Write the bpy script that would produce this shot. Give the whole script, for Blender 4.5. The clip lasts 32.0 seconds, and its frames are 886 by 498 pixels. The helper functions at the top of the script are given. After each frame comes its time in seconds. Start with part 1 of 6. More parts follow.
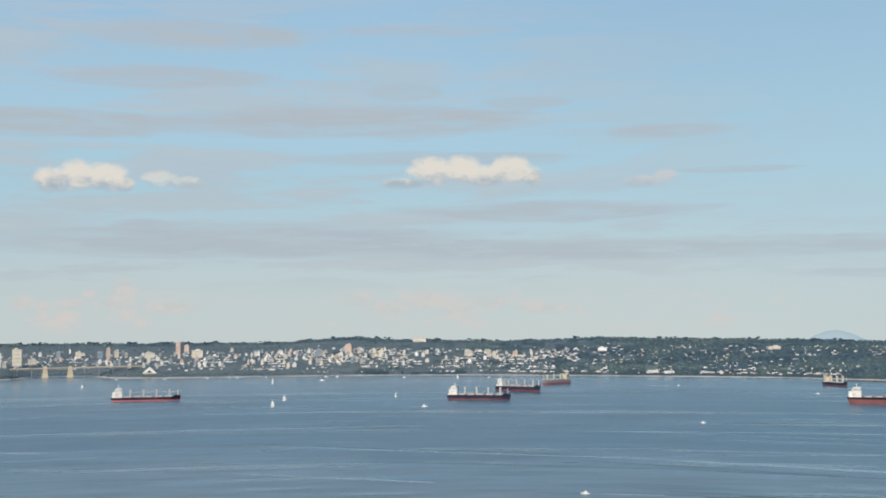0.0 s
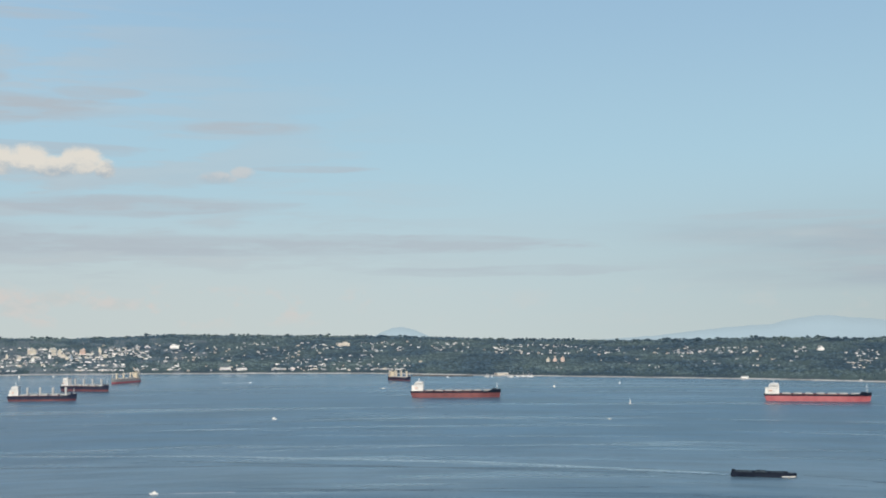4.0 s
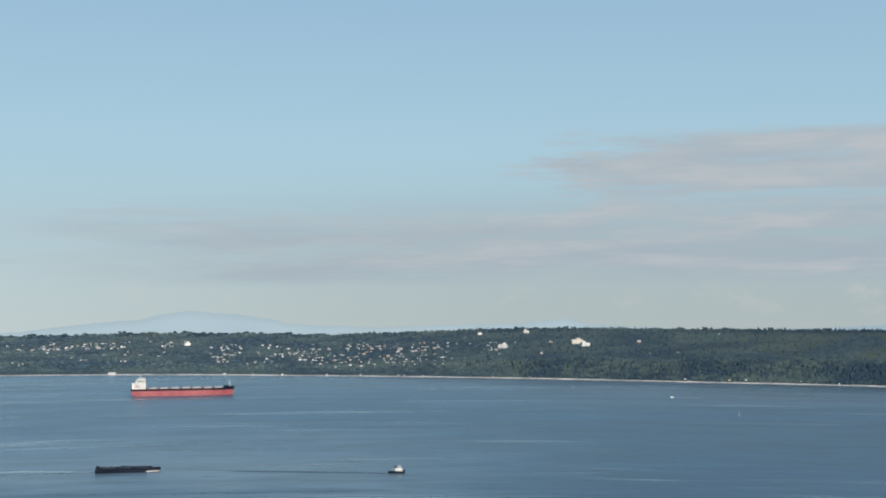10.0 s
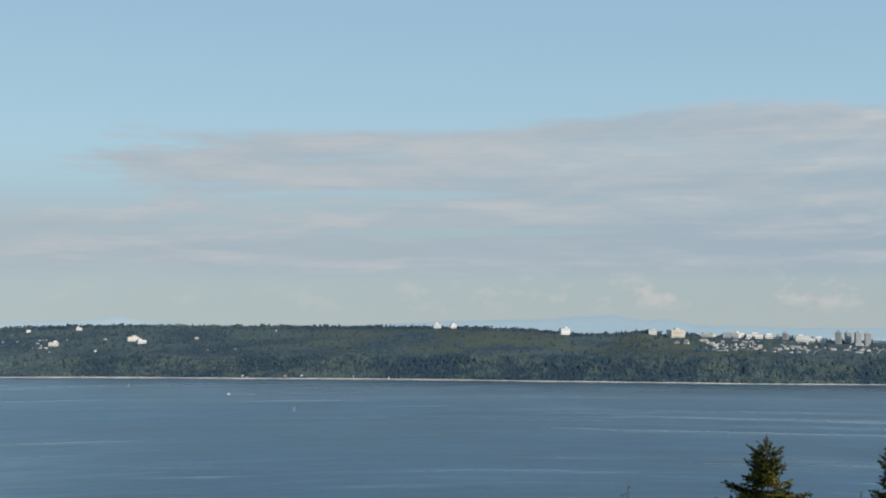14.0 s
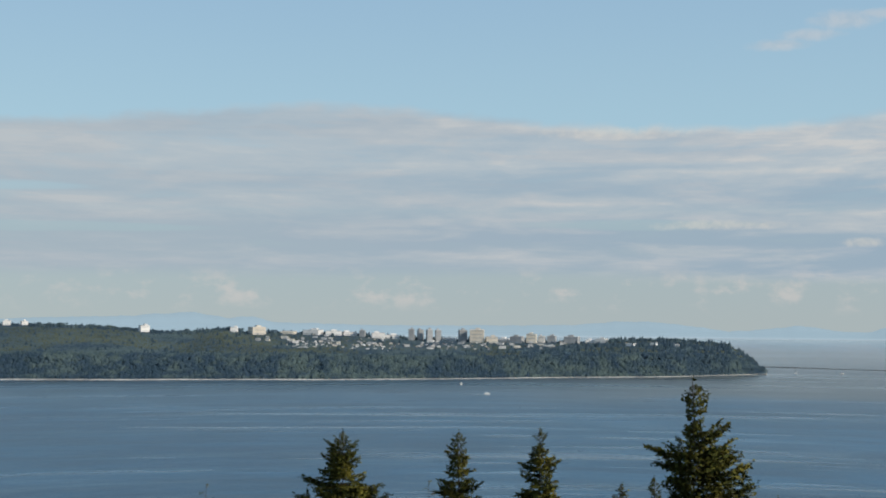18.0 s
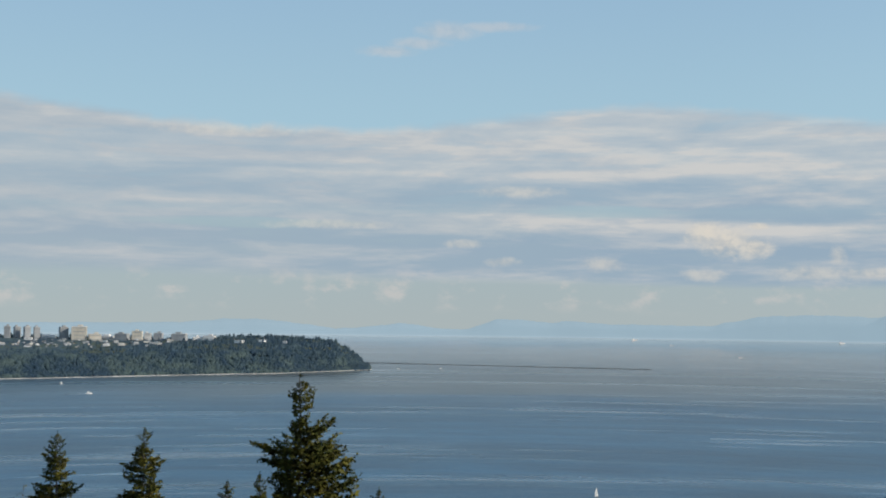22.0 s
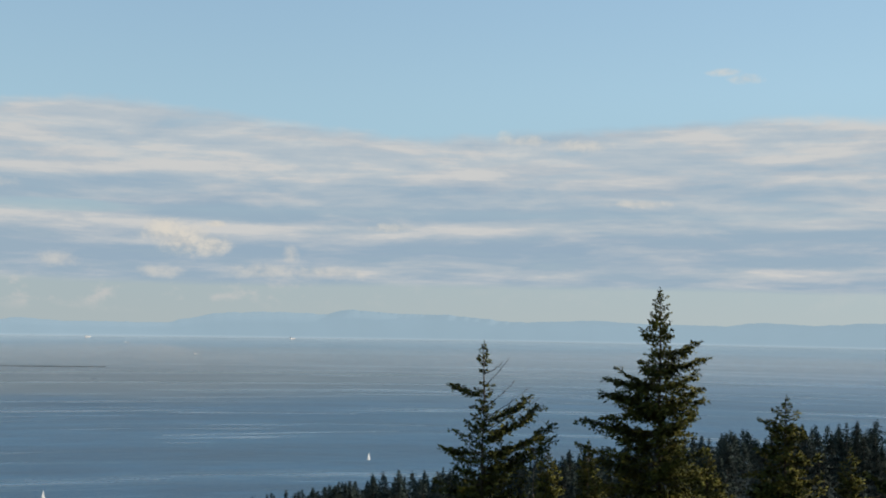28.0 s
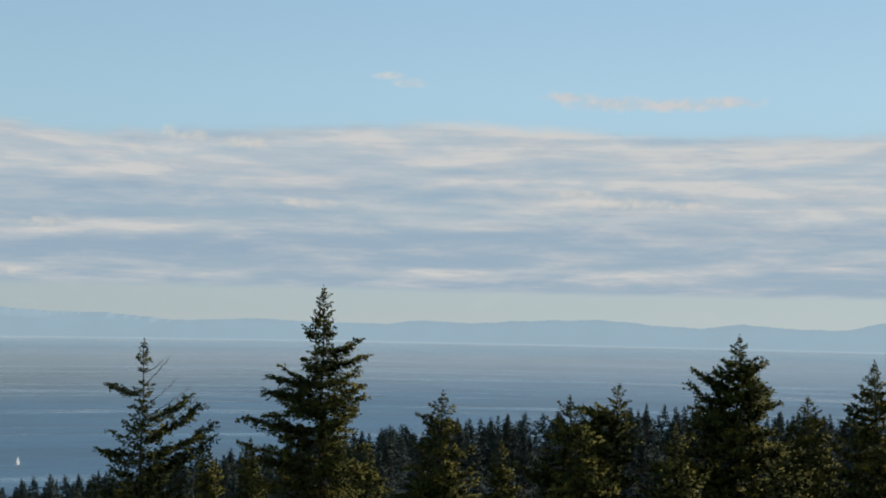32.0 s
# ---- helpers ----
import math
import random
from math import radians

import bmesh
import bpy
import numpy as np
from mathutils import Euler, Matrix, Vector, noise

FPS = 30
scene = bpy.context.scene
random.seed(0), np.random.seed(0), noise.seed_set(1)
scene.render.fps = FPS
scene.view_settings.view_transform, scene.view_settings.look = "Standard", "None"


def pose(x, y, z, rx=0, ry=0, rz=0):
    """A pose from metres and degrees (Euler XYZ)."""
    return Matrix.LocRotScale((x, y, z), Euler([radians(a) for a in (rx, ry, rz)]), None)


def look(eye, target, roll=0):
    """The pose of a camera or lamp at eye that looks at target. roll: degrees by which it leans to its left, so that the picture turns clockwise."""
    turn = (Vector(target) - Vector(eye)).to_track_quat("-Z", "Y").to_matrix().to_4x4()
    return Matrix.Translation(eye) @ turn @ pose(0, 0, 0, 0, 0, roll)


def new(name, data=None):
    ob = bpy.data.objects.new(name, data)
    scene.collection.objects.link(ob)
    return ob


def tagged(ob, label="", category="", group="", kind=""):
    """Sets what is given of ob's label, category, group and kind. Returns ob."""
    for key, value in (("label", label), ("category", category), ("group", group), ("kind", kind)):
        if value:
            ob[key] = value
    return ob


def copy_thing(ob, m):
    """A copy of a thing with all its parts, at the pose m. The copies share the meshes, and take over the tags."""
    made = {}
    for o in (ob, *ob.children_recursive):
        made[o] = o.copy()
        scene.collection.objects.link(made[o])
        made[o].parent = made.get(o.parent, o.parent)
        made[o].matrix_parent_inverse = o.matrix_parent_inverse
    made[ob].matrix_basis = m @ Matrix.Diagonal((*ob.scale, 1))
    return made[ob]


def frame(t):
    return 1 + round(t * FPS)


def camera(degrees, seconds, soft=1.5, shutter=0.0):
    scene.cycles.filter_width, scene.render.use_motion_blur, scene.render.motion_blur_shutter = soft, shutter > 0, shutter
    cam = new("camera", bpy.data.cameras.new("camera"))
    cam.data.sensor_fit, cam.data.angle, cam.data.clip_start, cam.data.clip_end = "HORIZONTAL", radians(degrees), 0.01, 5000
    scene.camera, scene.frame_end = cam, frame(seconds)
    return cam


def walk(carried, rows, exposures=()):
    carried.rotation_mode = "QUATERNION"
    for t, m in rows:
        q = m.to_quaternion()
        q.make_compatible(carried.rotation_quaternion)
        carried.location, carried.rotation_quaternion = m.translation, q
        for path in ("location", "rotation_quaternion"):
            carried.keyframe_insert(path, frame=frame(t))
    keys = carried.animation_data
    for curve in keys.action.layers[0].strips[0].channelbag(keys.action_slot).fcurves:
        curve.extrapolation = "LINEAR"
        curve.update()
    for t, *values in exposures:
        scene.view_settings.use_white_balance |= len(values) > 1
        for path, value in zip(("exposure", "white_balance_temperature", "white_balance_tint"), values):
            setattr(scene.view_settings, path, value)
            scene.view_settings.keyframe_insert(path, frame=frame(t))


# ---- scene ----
# The camera turns on the spot on a wooded hillside above a bay.
EYE = 130.5
SEA_EDGE = 4985.0
cam = camera(38.44, 32.0, soft=1.9)
TURNS = [
    (0.0, 3.36, 0.44, 0.03),
    (0.5, 3.33, 0.43, -2.04),
    (1.0, 3.30, 0.42, -4.35),
    (1.5, 3.26, 0.42, -6.81),
    (2.0, 3.23, 0.42, -9.29),
    (2.5, 3.19, 0.42, -11.77),
    (3.0, 3.16, 0.43, -14.23),
    (3.5, 3.13, 0.43, -16.66),
    (5.5, 3.00, 0.38, -26.27),
    (6.0, 2.97, 0.37, -28.96),
    (6.5, 2.94, 0.35, -31.36),
    (7.0, 2.90, 0.34, -33.70),
    (7.5, 2.88, 0.34, -35.69),
    (8.0, 2.85, 0.33, -37.54),
    (8.5, 2.82, 0.32, -39.83),
    (9.0, 2.80, 0.31, -42.17),
    (9.5, 2.77, 0.30, -44.52),
    (10.0, 2.74, 0.28, -46.86),
    (10.5, 2.72, 0.25, -49.27),
    (11.0, 2.69, 0.23, -52.25),
    (11.5, 2.66, 0.20, -55.14),
    (12.0, 2.63, 0.18, -57.62),
    (12.5, 2.60, 0.17, -59.99),
    (13.0, 2.58, 0.16, -62.16),
    (13.5, 2.57, 0.14, -64.16),
    (14.0, 2.53, 0.12, -66.55),
    (14.5, 2.51, 0.08, -68.93),
    (15.0, 2.50, 0.04, -71.30),
    (15.5, 2.48, 0.00, -73.72),
    (17.5, 2.42, -0.20, -82.81),
    (18.0, 2.42, -0.26, -85.21),
    (18.5, 2.41, -0.32, -87.59),
    (19.0, 2.41, -0.38, -89.93),
    (19.5, 2.41, -0.43, -92.19),
    (20.0, 2.41, -0.48, -94.45),
    (20.5, 2.41, -0.52, -96.62),
    (21.0, 2.42, -0.56, -98.52),
    (21.5, 2.42, -0.59, -100.55),
    (22.0, 2.42, -0.62, -102.68),
    (22.5, 2.43, -0.64, -104.92),
    (23.0, 2.45, -0.68, -107.53),
    (23.5, 2.46, -0.71, -110.05),
    (24.0, 2.46, -0.75, -112.24),
    (24.5, 2.48, -0.77, -114.00),
    (25.0, 2.49, -0.80, -115.90),
    (25.5, 2.50, -0.82, -117.57),
    (27.5, 2.56, -0.91, -124.73),
    (28.0, 2.58, -0.95, -126.81),
    (28.5, 2.60, -1.00, -129.09),
    (29.0, 2.62, -1.02, -131.18),
    (29.5, 2.65, -1.05, -133.23),
    (30.0, 2.66, -1.07, -135.17),
    (30.5, 2.68, -1.07, -136.83),
    (31.0, 2.70, -1.08, -138.37),
    (31.5, 2.71, -1.09, -140.06),
    (32.0, 2.74, -1.11, -141.86),
]
walk(cam, [(t, pose(0, 0, EYE, 90 + pitch, roll, yaw)) for t, pitch, roll, yaw in TURNS])

# ---- sun and sky ----
SUN_AZ, SUN_EL = 204.0, 25.0
rng = random.Random(7)
nrg = np.random.default_rng(11)


def polar(az, r, z=0.0):
    """A place by bearing (degrees to the right of the first view) and distance."""
    a = radians(az)
    return Vector((r * math.sin(a), r * math.cos(a), z))


sun = new("sun", bpy.data.lights.new("sun", "SUN"))
sun.data.energy, sun.data.angle, sun.data.color = 3.4, radians(0.5), (1.0, 0.89, 0.74)
sun.matrix_world = look(polar(SUN_AZ, 1000 * math.cos(radians(SUN_EL)), 1000 * math.sin(radians(SUN_EL))), (0, 0, 0))


class Net:
    """Short names for building node trees."""

    def __init__(self, tree):
        self.tree = tree

    def node(self, kind, **values):
        made = self.tree.nodes.new(kind)
        for key, value in values.items():
            setattr(made, key, value)
        return made

    def plug(self, socket, value):
        if isinstance(value, bpy.types.NodeSocket):
            self.tree.links.new(value, socket)
        elif value is not None:
            socket.default_value = value

    def math(self, op, a, b=None, c=None):
        n = self.node("ShaderNodeMath", operation=op)
        for s, v in zip(n.inputs, (a, b, c)):
            self.plug(s, v)
        return n.outputs[0]

    def step(self, v, low, high, to0=0.0, to1=1.0):
        n = self.node("ShaderNodeMapRange", interpolation_type="SMOOTHSTEP")
        for s, x in zip(n.inputs, (v, low, high, to0, to1)):
            self.plug(s, x)
        return n.outputs[0]

    def noise(self, vec, scale, detail=4.0, rough=0.55, warp=0.0):
        n = self.node("ShaderNodeTexNoise")
        self.plug(n.inputs["Vector"], vec)
        n.inputs["Scale"].default_value, n.inputs["Detail"].default_value = scale, detail
        n.inputs["Roughness"].default_value, n.inputs["Distortion"].default_value = rough, warp
        return n.outputs["Fac"]

    def mix(self, fac, a, b, how="MIX"):
        n = self.node("ShaderNodeMix", data_type="RGBA", blend_type=how)
        self.plug(n.inputs[0], fac)
        for s, v in ((n.inputs[6], a), (n.inputs[7], b)):
            self.plug(s, (*v, 1.0) if isinstance(v, tuple) else v)
        return n.outputs[2]

    def join(self, x, y, z=0.0):
        n = self.node("ShaderNodeCombineXYZ")
        for s, v in zip(n.inputs, (x, y, z)):
            self.plug(s, v)
        return n.outputs[0]

    def split(self, v):
        n = self.node("ShaderNodeSeparateXYZ")
        self.plug(n.inputs[0], v)
        return n.outputs


def build_sky():
    world = bpy.data.worlds.new("evening_sky")
    scene.world = world
    world.use_nodes = True
    tree = world.node_tree
    tree.nodes.clear()
    k = Net(tree)
    way = k.node("ShaderNodeTexCoord").outputs["Generated"]
    x, y, z = k.split(way)
    az = k.math("MULTIPLY", k.math("ARCTAN2", x, y), 57.2958)
    el = k.math("ADD", k.math("MULTIPLY", k.math("ARCSINE", z), 57.2958), 1.5)  # degrees above the sea's edge
    lifted = k.node("ShaderNodeVectorMath", operation="NORMALIZE")
    k.plug(lifted.inputs[0], k.join(x, y, k.math("ADD", k.math("MULTIPLY", z, 0.55), 0.05)))
    sky = k.node("ShaderNodeTexSky", sky_type="NISHITA", sun_disc=False, sun_elevation=radians(SUN_EL),
                 sun_rotation=radians(SUN_AZ), air_density=1.0, dust_density=0.6, ozone_density=2.5, altitude=130)
    k.plug(sky.inputs[0], lifted.outputs[0])
    clear = k.mix(1.0, sky.outputs[0], SKY_TINT, "MULTIPLY")
    # the evening air near the horizon is paler and evener than the clear model
    air = k.mix(k.step(el, 0.0, 4.5), HAZE, AIR_LOW)
    air = k.mix(k.step(el, 2.5, 9.5), air, AIR_MID)
    air = k.mix(k.step(el, 7.0, 18.0), air, AIR_HIGH)
    air = k.mix(k.math("MULTIPLY", k.step(az, 30, 5), k.step(el, 7.0, 2.0, 0.0, 0.6)), air, (5.5, 5.9, 6.0))
    dim = k.math("ADD", k.step(az, 16, 54, 1.0, 0.785), k.step(az, 100, 150, 0.0, 0.07))
    low_dim = k.math("ADD", 1.0, k.math("MULTIPLY", k.math("SUBTRACT", dim, 1.0), k.step(el, 9.0, 4.0)))
    air = k.mix(1.0, air, k.join(low_dim, low_dim, low_dim), "MULTIPLY")
    high_air = k.math("ADD", 1.0, k.math("MULTIPLY", k.math("ADD", k.step(az, 112, 150, 0.0, 0.11), k.step(az, 12, -5, 0.0, 0.07)), k.step(el, 7.5, 11.5)))
    air = k.mix(1.0, air, k.join(high_air, high_air, high_air), "MULTIPLY")
    colour = k.mix(k.step(el, 45.0, 18.0, 0.0, 0.85), clear, air)

    # cloud forms, laid out on bearing and height; streaks are long sideways
    flat = k.join(k.math("MULTIPLY", az, 0.055), k.math("MULTIPLY", el, 0.60))
    fine = k.join(k.math("MULTIPLY", az, 0.11), k.math("MULTIPLY", el, 1.05), 3.1)
    puff = k.join(k.math("MULTIPLY", az, 0.75), k.math("MULTIPLY", el, 1.15), 7.7)
    n1, n2 = k.noise(flat, 1.0, 7.0, 0.58, 0.35), k.noise(fine, 1.0, 5.0, 0.56, 0.3)
    n4 = k.noise(k.join(k.math("MULTIPLY", az, 0.26), k.math("MULTIPLY", el, 2.5), 5.3), 1.0, 5.0, 0.6, 0.2)
    n3 = k.noise(puff, 1.0, 3.5, 0.52, 0.2)

    # the same deck of cloud as a level layer seen aslant, and a little higher, for the light on its upper sides
    def layer(lift):
        far = k.math("DIVIDE", 1.0, k.math("TANGENT", k.math("MULTIPLY", k.math("MAXIMUM", k.math("ADD", el, 4.5 + lift), 1.0), 0.0174533)))
        return k.noise(k.join(k.math("MULTIPLY", x, far), k.math("MULTIPLY", y, far), 0.7), 1.9, 9.0, 0.60, 0.35)

    deck, above = layer(0.0), layer(0.55)
    relief = k.math("SUBTRACT", deck, above)

    # one broad sheet over the right half of the view, thin streaks over the left
    wob = k.math("MULTIPLY", k.math("SUBTRACT", n1, 0.5), 4.0)
    crest = 9.3
    for a0, half, rise in ((80.0, 15.0, 1.0), (111.0, 12.0, 0.95), (126.5, 6.0, -0.3), (142.0, 11.0, 0.65)):
        crest = k.math("ADD", crest, k.step(k.math("ABSOLUTE", k.math("SUBTRACT", az, a0)), 0.0, half, rise, 0.0))
    ragged = k.math("ADD", k.math("MULTIPLY", wob, 0.16), k.math("MULTIPLY", k.math("SUBTRACT", n3, 0.5), 0.55))
    brow = k.math("ADD", k.math("SUBTRACT", el, crest), ragged)
    high = k.math("MULTIPLY", k.step(k.math("ADD", az, k.math("ADD", k.math("MULTIPLY", wob, 6.0), k.math("MULTIPLY", k.math("SUBTRACT", deck, 0.5), 14.0))), 50, 54),
                  k.math("MULTIPLY", k.step(brow, 0.25, -0.35), k.step(el, 4.6, 6.0)))
    low = k.math("MULTIPLY", k.step(k.math("ADD", az, k.math("MULTIPLY", wob, 6.0)), 26, 44),
                 k.math("MULTIPLY", k.step(el, 6.8, 5.2), k.step(k.math("ADD", el, k.math("MULTIPLY", wob, 0.12)), k.step(az, 85, 120, 2.4, 2.2), k.step(az, 85, 120, 3.3, 2.55))))
    right = k.math("MAXIMUM", high, low)
    left = k.math("MULTIPLY", k.step(k.math("ADD", az, k.math("MULTIPLY", el, 1.1)), 34, 6), k.math("MULTIPLY", k.step(el, 2.6, 4.4), k.step(el, 17, 14.2)))
    both = k.math("ADD", k.math("MULTIPLY", n1, 0.30), k.math("ADD", k.math("MULTIPLY", n2, 0.25), k.math("ADD", k.math("MULTIPLY", n4, 0.15), k.math("MULTIPLY", deck, 0.30))))
    streaks = k.math("MULTIPLY", left, k.step(both, 0.47, 0.545, 0.0, 0.6))
    sheet = k.math("MULTIPLY", right, k.math("MAXIMUM", k.step(both, 0.42, 0.53, 0.3, 0.96), k.math("MULTIPLY", k.step(az, 52, 70, 0.0, 0.85), k.step(both, 0.36, 0.46, 0.65, 1.0))))
    # long clear slits in the sheet
    for a0, e0, wa, we in ((62.5, 6.5, 6.0, 0.24), (67.5, 4.75, 7.5, 0.22), (93.5, 5.0, 6.0, 0.24), (110.0, 5.6, 3.5, 0.32)):
        da, up = k.math("DIVIDE", k.math("SUBTRACT", az, a0), wa), k.math("DIVIDE", k.math("SUBTRACT", el, e0), we)
        d2 = k.math("ADD", k.math("MULTIPLY", da, da), k.math("MULTIPLY", up, up))
        sheet = k.math("MULTIPLY", sheet, k.step(k.math("ADD", d2, k.math("MULTIPLY", k.math("SUBTRACT", n2, 0.5), 3.0)), 0.2, 1.4, 0.25, 1.0))
    cover = k.math("MAXIMUM", sheet, streaks)
    edge = k.step(az, 60, 118)
    banks = k.noise(k.join(k.math("MULTIPLY", az, 0.030), k.math("MULTIPLY", el, 0.85), 9.9), 1.0, 4.0, 0.5, 0.25)
    tone = k.math("ADD", k.math("MULTIPLY", relief, 0.42), k.math("ADD", k.math("MULTIPLY", banks, 0.45), k.math("ADD", k.math("MULTIPLY", n1, 0.12), k.math("ADD", k.math("MULTIPLY", n2, 0.25), k.math("MULTIPLY", n4, 0.18)))))
    tone = k.math("ADD", tone, k.step(el, 3.0, 8.5, -0.06, 0.05))
    lit = k.math("ADD", k.step(tone, 0.36, 0.66, 0.0, 0.8), k.step(tone, 0.56, 0.64, 0.0, 0.2))
    shade_col = k.mix(edge, k.mix(k.step(az, 10, 40), CLOUD_STREAK, CLOUD_GREY), CLOUD_BLUE)
    body = k.mix(k.math("MULTIPLY", lit, k.math("ADD", k.step(az, 10, 45, 0.25, 0.36), k.math("MULTIPLY", edge, 0.45))), shade_col, CLOUD_LIT)
    colour = k.mix(cover, colour, body)

    # thin grey streaks over the town and the bay: bearing, height, half width, half height, strength
    for a0, e0, wa, we, amount in ((10.3, 10.0, 2.9, 0.35, 0.85), (3.8, 11.4, 2.0, 0.25, 0.6), (-1.7, 11.9, 1.7, 0.42, 0.8), (-4.2, 10.6, 8.5, 0.75, 0.95), (-11.0, 14.3, 5.0, 0.65, 0.95),
                                   (-1.0, 14.6, 3.5, 0.25, 0.6), (5.0, 6.5, 7.0, 0.45, 0.8), (9.0, 4.75, 16.0, 0.5, 0.75), (-9.7, 5.3, 10.0, 0.75, 0.85), (13.0, 8.2, 3.0, 0.17, 0.7),
                                   (-17.5, 10.3, 5.0, 0.6, 0.9), (-13.0, 12.4, 5.0, 0.5, 0.8), (33.0, 5.9, 5.0, 0.22, 0.45), (42.0, 5.5, 5.0, 0.25, 0.5), (-2.0, 8.9, 7.0, 0.3, 0.6), (22.0, 3.6, 7.0, 0.25, 0.5)):
        da = k.math("DIVIDE", k.math("SUBTRACT", az, a0), wa * 1.1)
        up = k.math("DIVIDE", k.math("SUBTRACT", el, e0), we * 1.1)
        d2 = k.math("ADD", k.math("MULTIPLY", da, da), k.math("MULTIPLY", up, up))
        grain = k.math("ADD", k.math("MULTIPLY", n2, 0.3), k.math("ADD", k.math("MULTIPLY", n4, 0.25), k.math("MULTIPLY", deck, 0.45)))
        colour = k.mix(k.step(k.math("ADD", d2, k.math("MULTIPLY", k.math("SUBTRACT", grain, 0.5), 6.0)), 1.1, 0.35, 0.0, k.step(n4, 0.35, 0.60, amount * 0.5, amount)), colour, CLOUD_STREAK)

    # heaped clouds: colour, strength, whether the base is flat, and lobes as bearing, height, half width, half height
    heaps = ((CLOUD_PINK, 0.4, 2, ((100.1, 12.73, 1.17, 0.23), (101.45, 13.09, 1.17, 0.25), (102.81, 13.64, 1.22, 0.38), (104.82, 13.83, 1.68, 0.2))),
              (CLOUD_WHITE, 0.95, 1, ((-17.1, 7.83, 0.89, 0.61), (-16.04, 8.06, 1.02, 0.69), (-14.97, 7.98, 1.07, 0.64), (-14.18, 7.7, 0.56, 0.38))),
              (CLOUD_WHITE, 0.6, 1, ((-12.55, 7.93, 0.87, 0.43), (-11.45, 7.78, 0.82, 0.31))),
              (CLOUD_WHITE, 0.95, 1, ((-1.75, 7.8, 1.07, 0.25), (-0.46, 8.37, 1.12, 0.64), (0.82, 8.44, 1.02, 0.59), (1.97, 8.15, 1.17, 0.51), (3.12, 8.41, 0.97, 0.61), (4.06, 8.1, 0.51, 0.46))),
              (CLOUD_PINK, 0.55, 1, ((8.93, 7.77, 0.87, 0.31), (10.01, 8.02, 0.61, 0.28))),
              (CLOUD_PINK, 0.75, 0, ((-14.14, 2.87, 0.56, 0.71), (-14.57, 2.55, 0.51, 0.36), (-15.52, 2.89, 0.36, 0.23), (-18.32, 2.51, 0.51, 0.28), (-17.53, 2.38, 0.36, 0.2), (-16.34, 2.48, 0.61, 0.2), (-12.16, 2.29, 1.12, 0.25))),
              (CLOUD_PINK, 0.6, 0, ((-3.68, 2.62, 1.02, 0.36), (-2.42, 2.23, 1.02, 0.41), (-0.89, 2.6, 1.27, 0.51), (0.51, 2.08, 1.02, 0.41), (2.17, 2.45, 1.02, 0.31), (4.45, 2.18, 1.27, 0.25))),
              (CLOUD_CREAM, 0.95, 0, ((114.34, 4.67, 0.85, 0.55), (115.21, 4.3, 1.15, 0.62), (116.31, 4.05, 0.9, 0.45), (116.63, 4.98, 0.4, 0.15))),
              (CLOUD_CREAM, 0.55, 0, ((118.97, 2.92, 1.53, 0.31), (121.47, 2.89, 1.78, 0.28), (114.21, 2.81, 0.87, 0.25), (109.82, 3.29, 0.92, 0.28), (105.31, 3.37, 0.66, 0.18), (119.92, 3.68, 0.31, 0.36))),
              (CLOUD_CREAM, 0.6, 0, ((129.51, 9.13, 0.38, 0.28), (130.63, 9.01, 0.71, 0.23), (132.88, 8.77, 1.27, 0.23), (140.12, 11.64, 0.61, 0.2), (139.23, 11.96, 0.66, 0.15))),
              (CLOUD_PINK, 0.85, 0, ((147.39, 11.09, 1.02, 0.23), (149.46, 10.81, 2.04, 0.28), (152.08, 10.74, 2.29, 0.25), (154.16, 10.81, 1.53, 0.25))),
              (CLOUD_CREAM, 0.6, 0, ((147.79, 6.76, 1.02, 0.18), (150.21, 6.39, 1.78, 0.23), (152.68, 6.28, 1.02, 0.15), (135.49, 6.18, 1.27, 0.18), (124.41, 4.99, 1.02, 0.18))),
              (CLOUD_CREAM, 0.5, 0, ((105.97, 6.52, 1.78, 0.23), (97.42, 4.97, 2.55, 0.2), (99.41, 4.97, 0.31, 0.13), (93.1, 9.08, 2.8, 0.25), (103.57, 4.15, 0.76, 0.18))))
    billow = k.noise(k.join(k.math("MULTIPLY", az, 1.5), k.math("MULTIPLY", el, 2.1), 7.7), 1.0, 5.0, 0.58, 0.3)
    bump = k.math("SUBTRACT", billow, 0.5)
    for paint, amount, flat_base, lobes in heaps:
        field, spread = -9.0, 1.15 if flat_base == 1 else 1.45
        for a0, e0, wa, we in lobes:
            da, up = k.math("DIVIDE", k.math("SUBTRACT", az, a0), wa * spread), k.math("DIVIDE", k.math("SUBTRACT", el, e0), we * spread)
            field = k.math("MAXIMUM", field, k.math("SUBTRACT", 1.0, k.math("ADD", k.math("MULTIPLY", da, da), k.math("MULTIPLY", up, up))))
        inside = k.step(k.math("ADD", field, k.math("MULTIPLY", bump, (2.2, 1.3, 1.2)[flat_base])), 0.0, (1.5, 0.75, 1.3)[flat_base], 0.0, amount)
        base = min(e0 - we for a0, e0, wa, we in lobes)
        tall = max(e0 + we for a0, e0, wa, we in lobes) - base
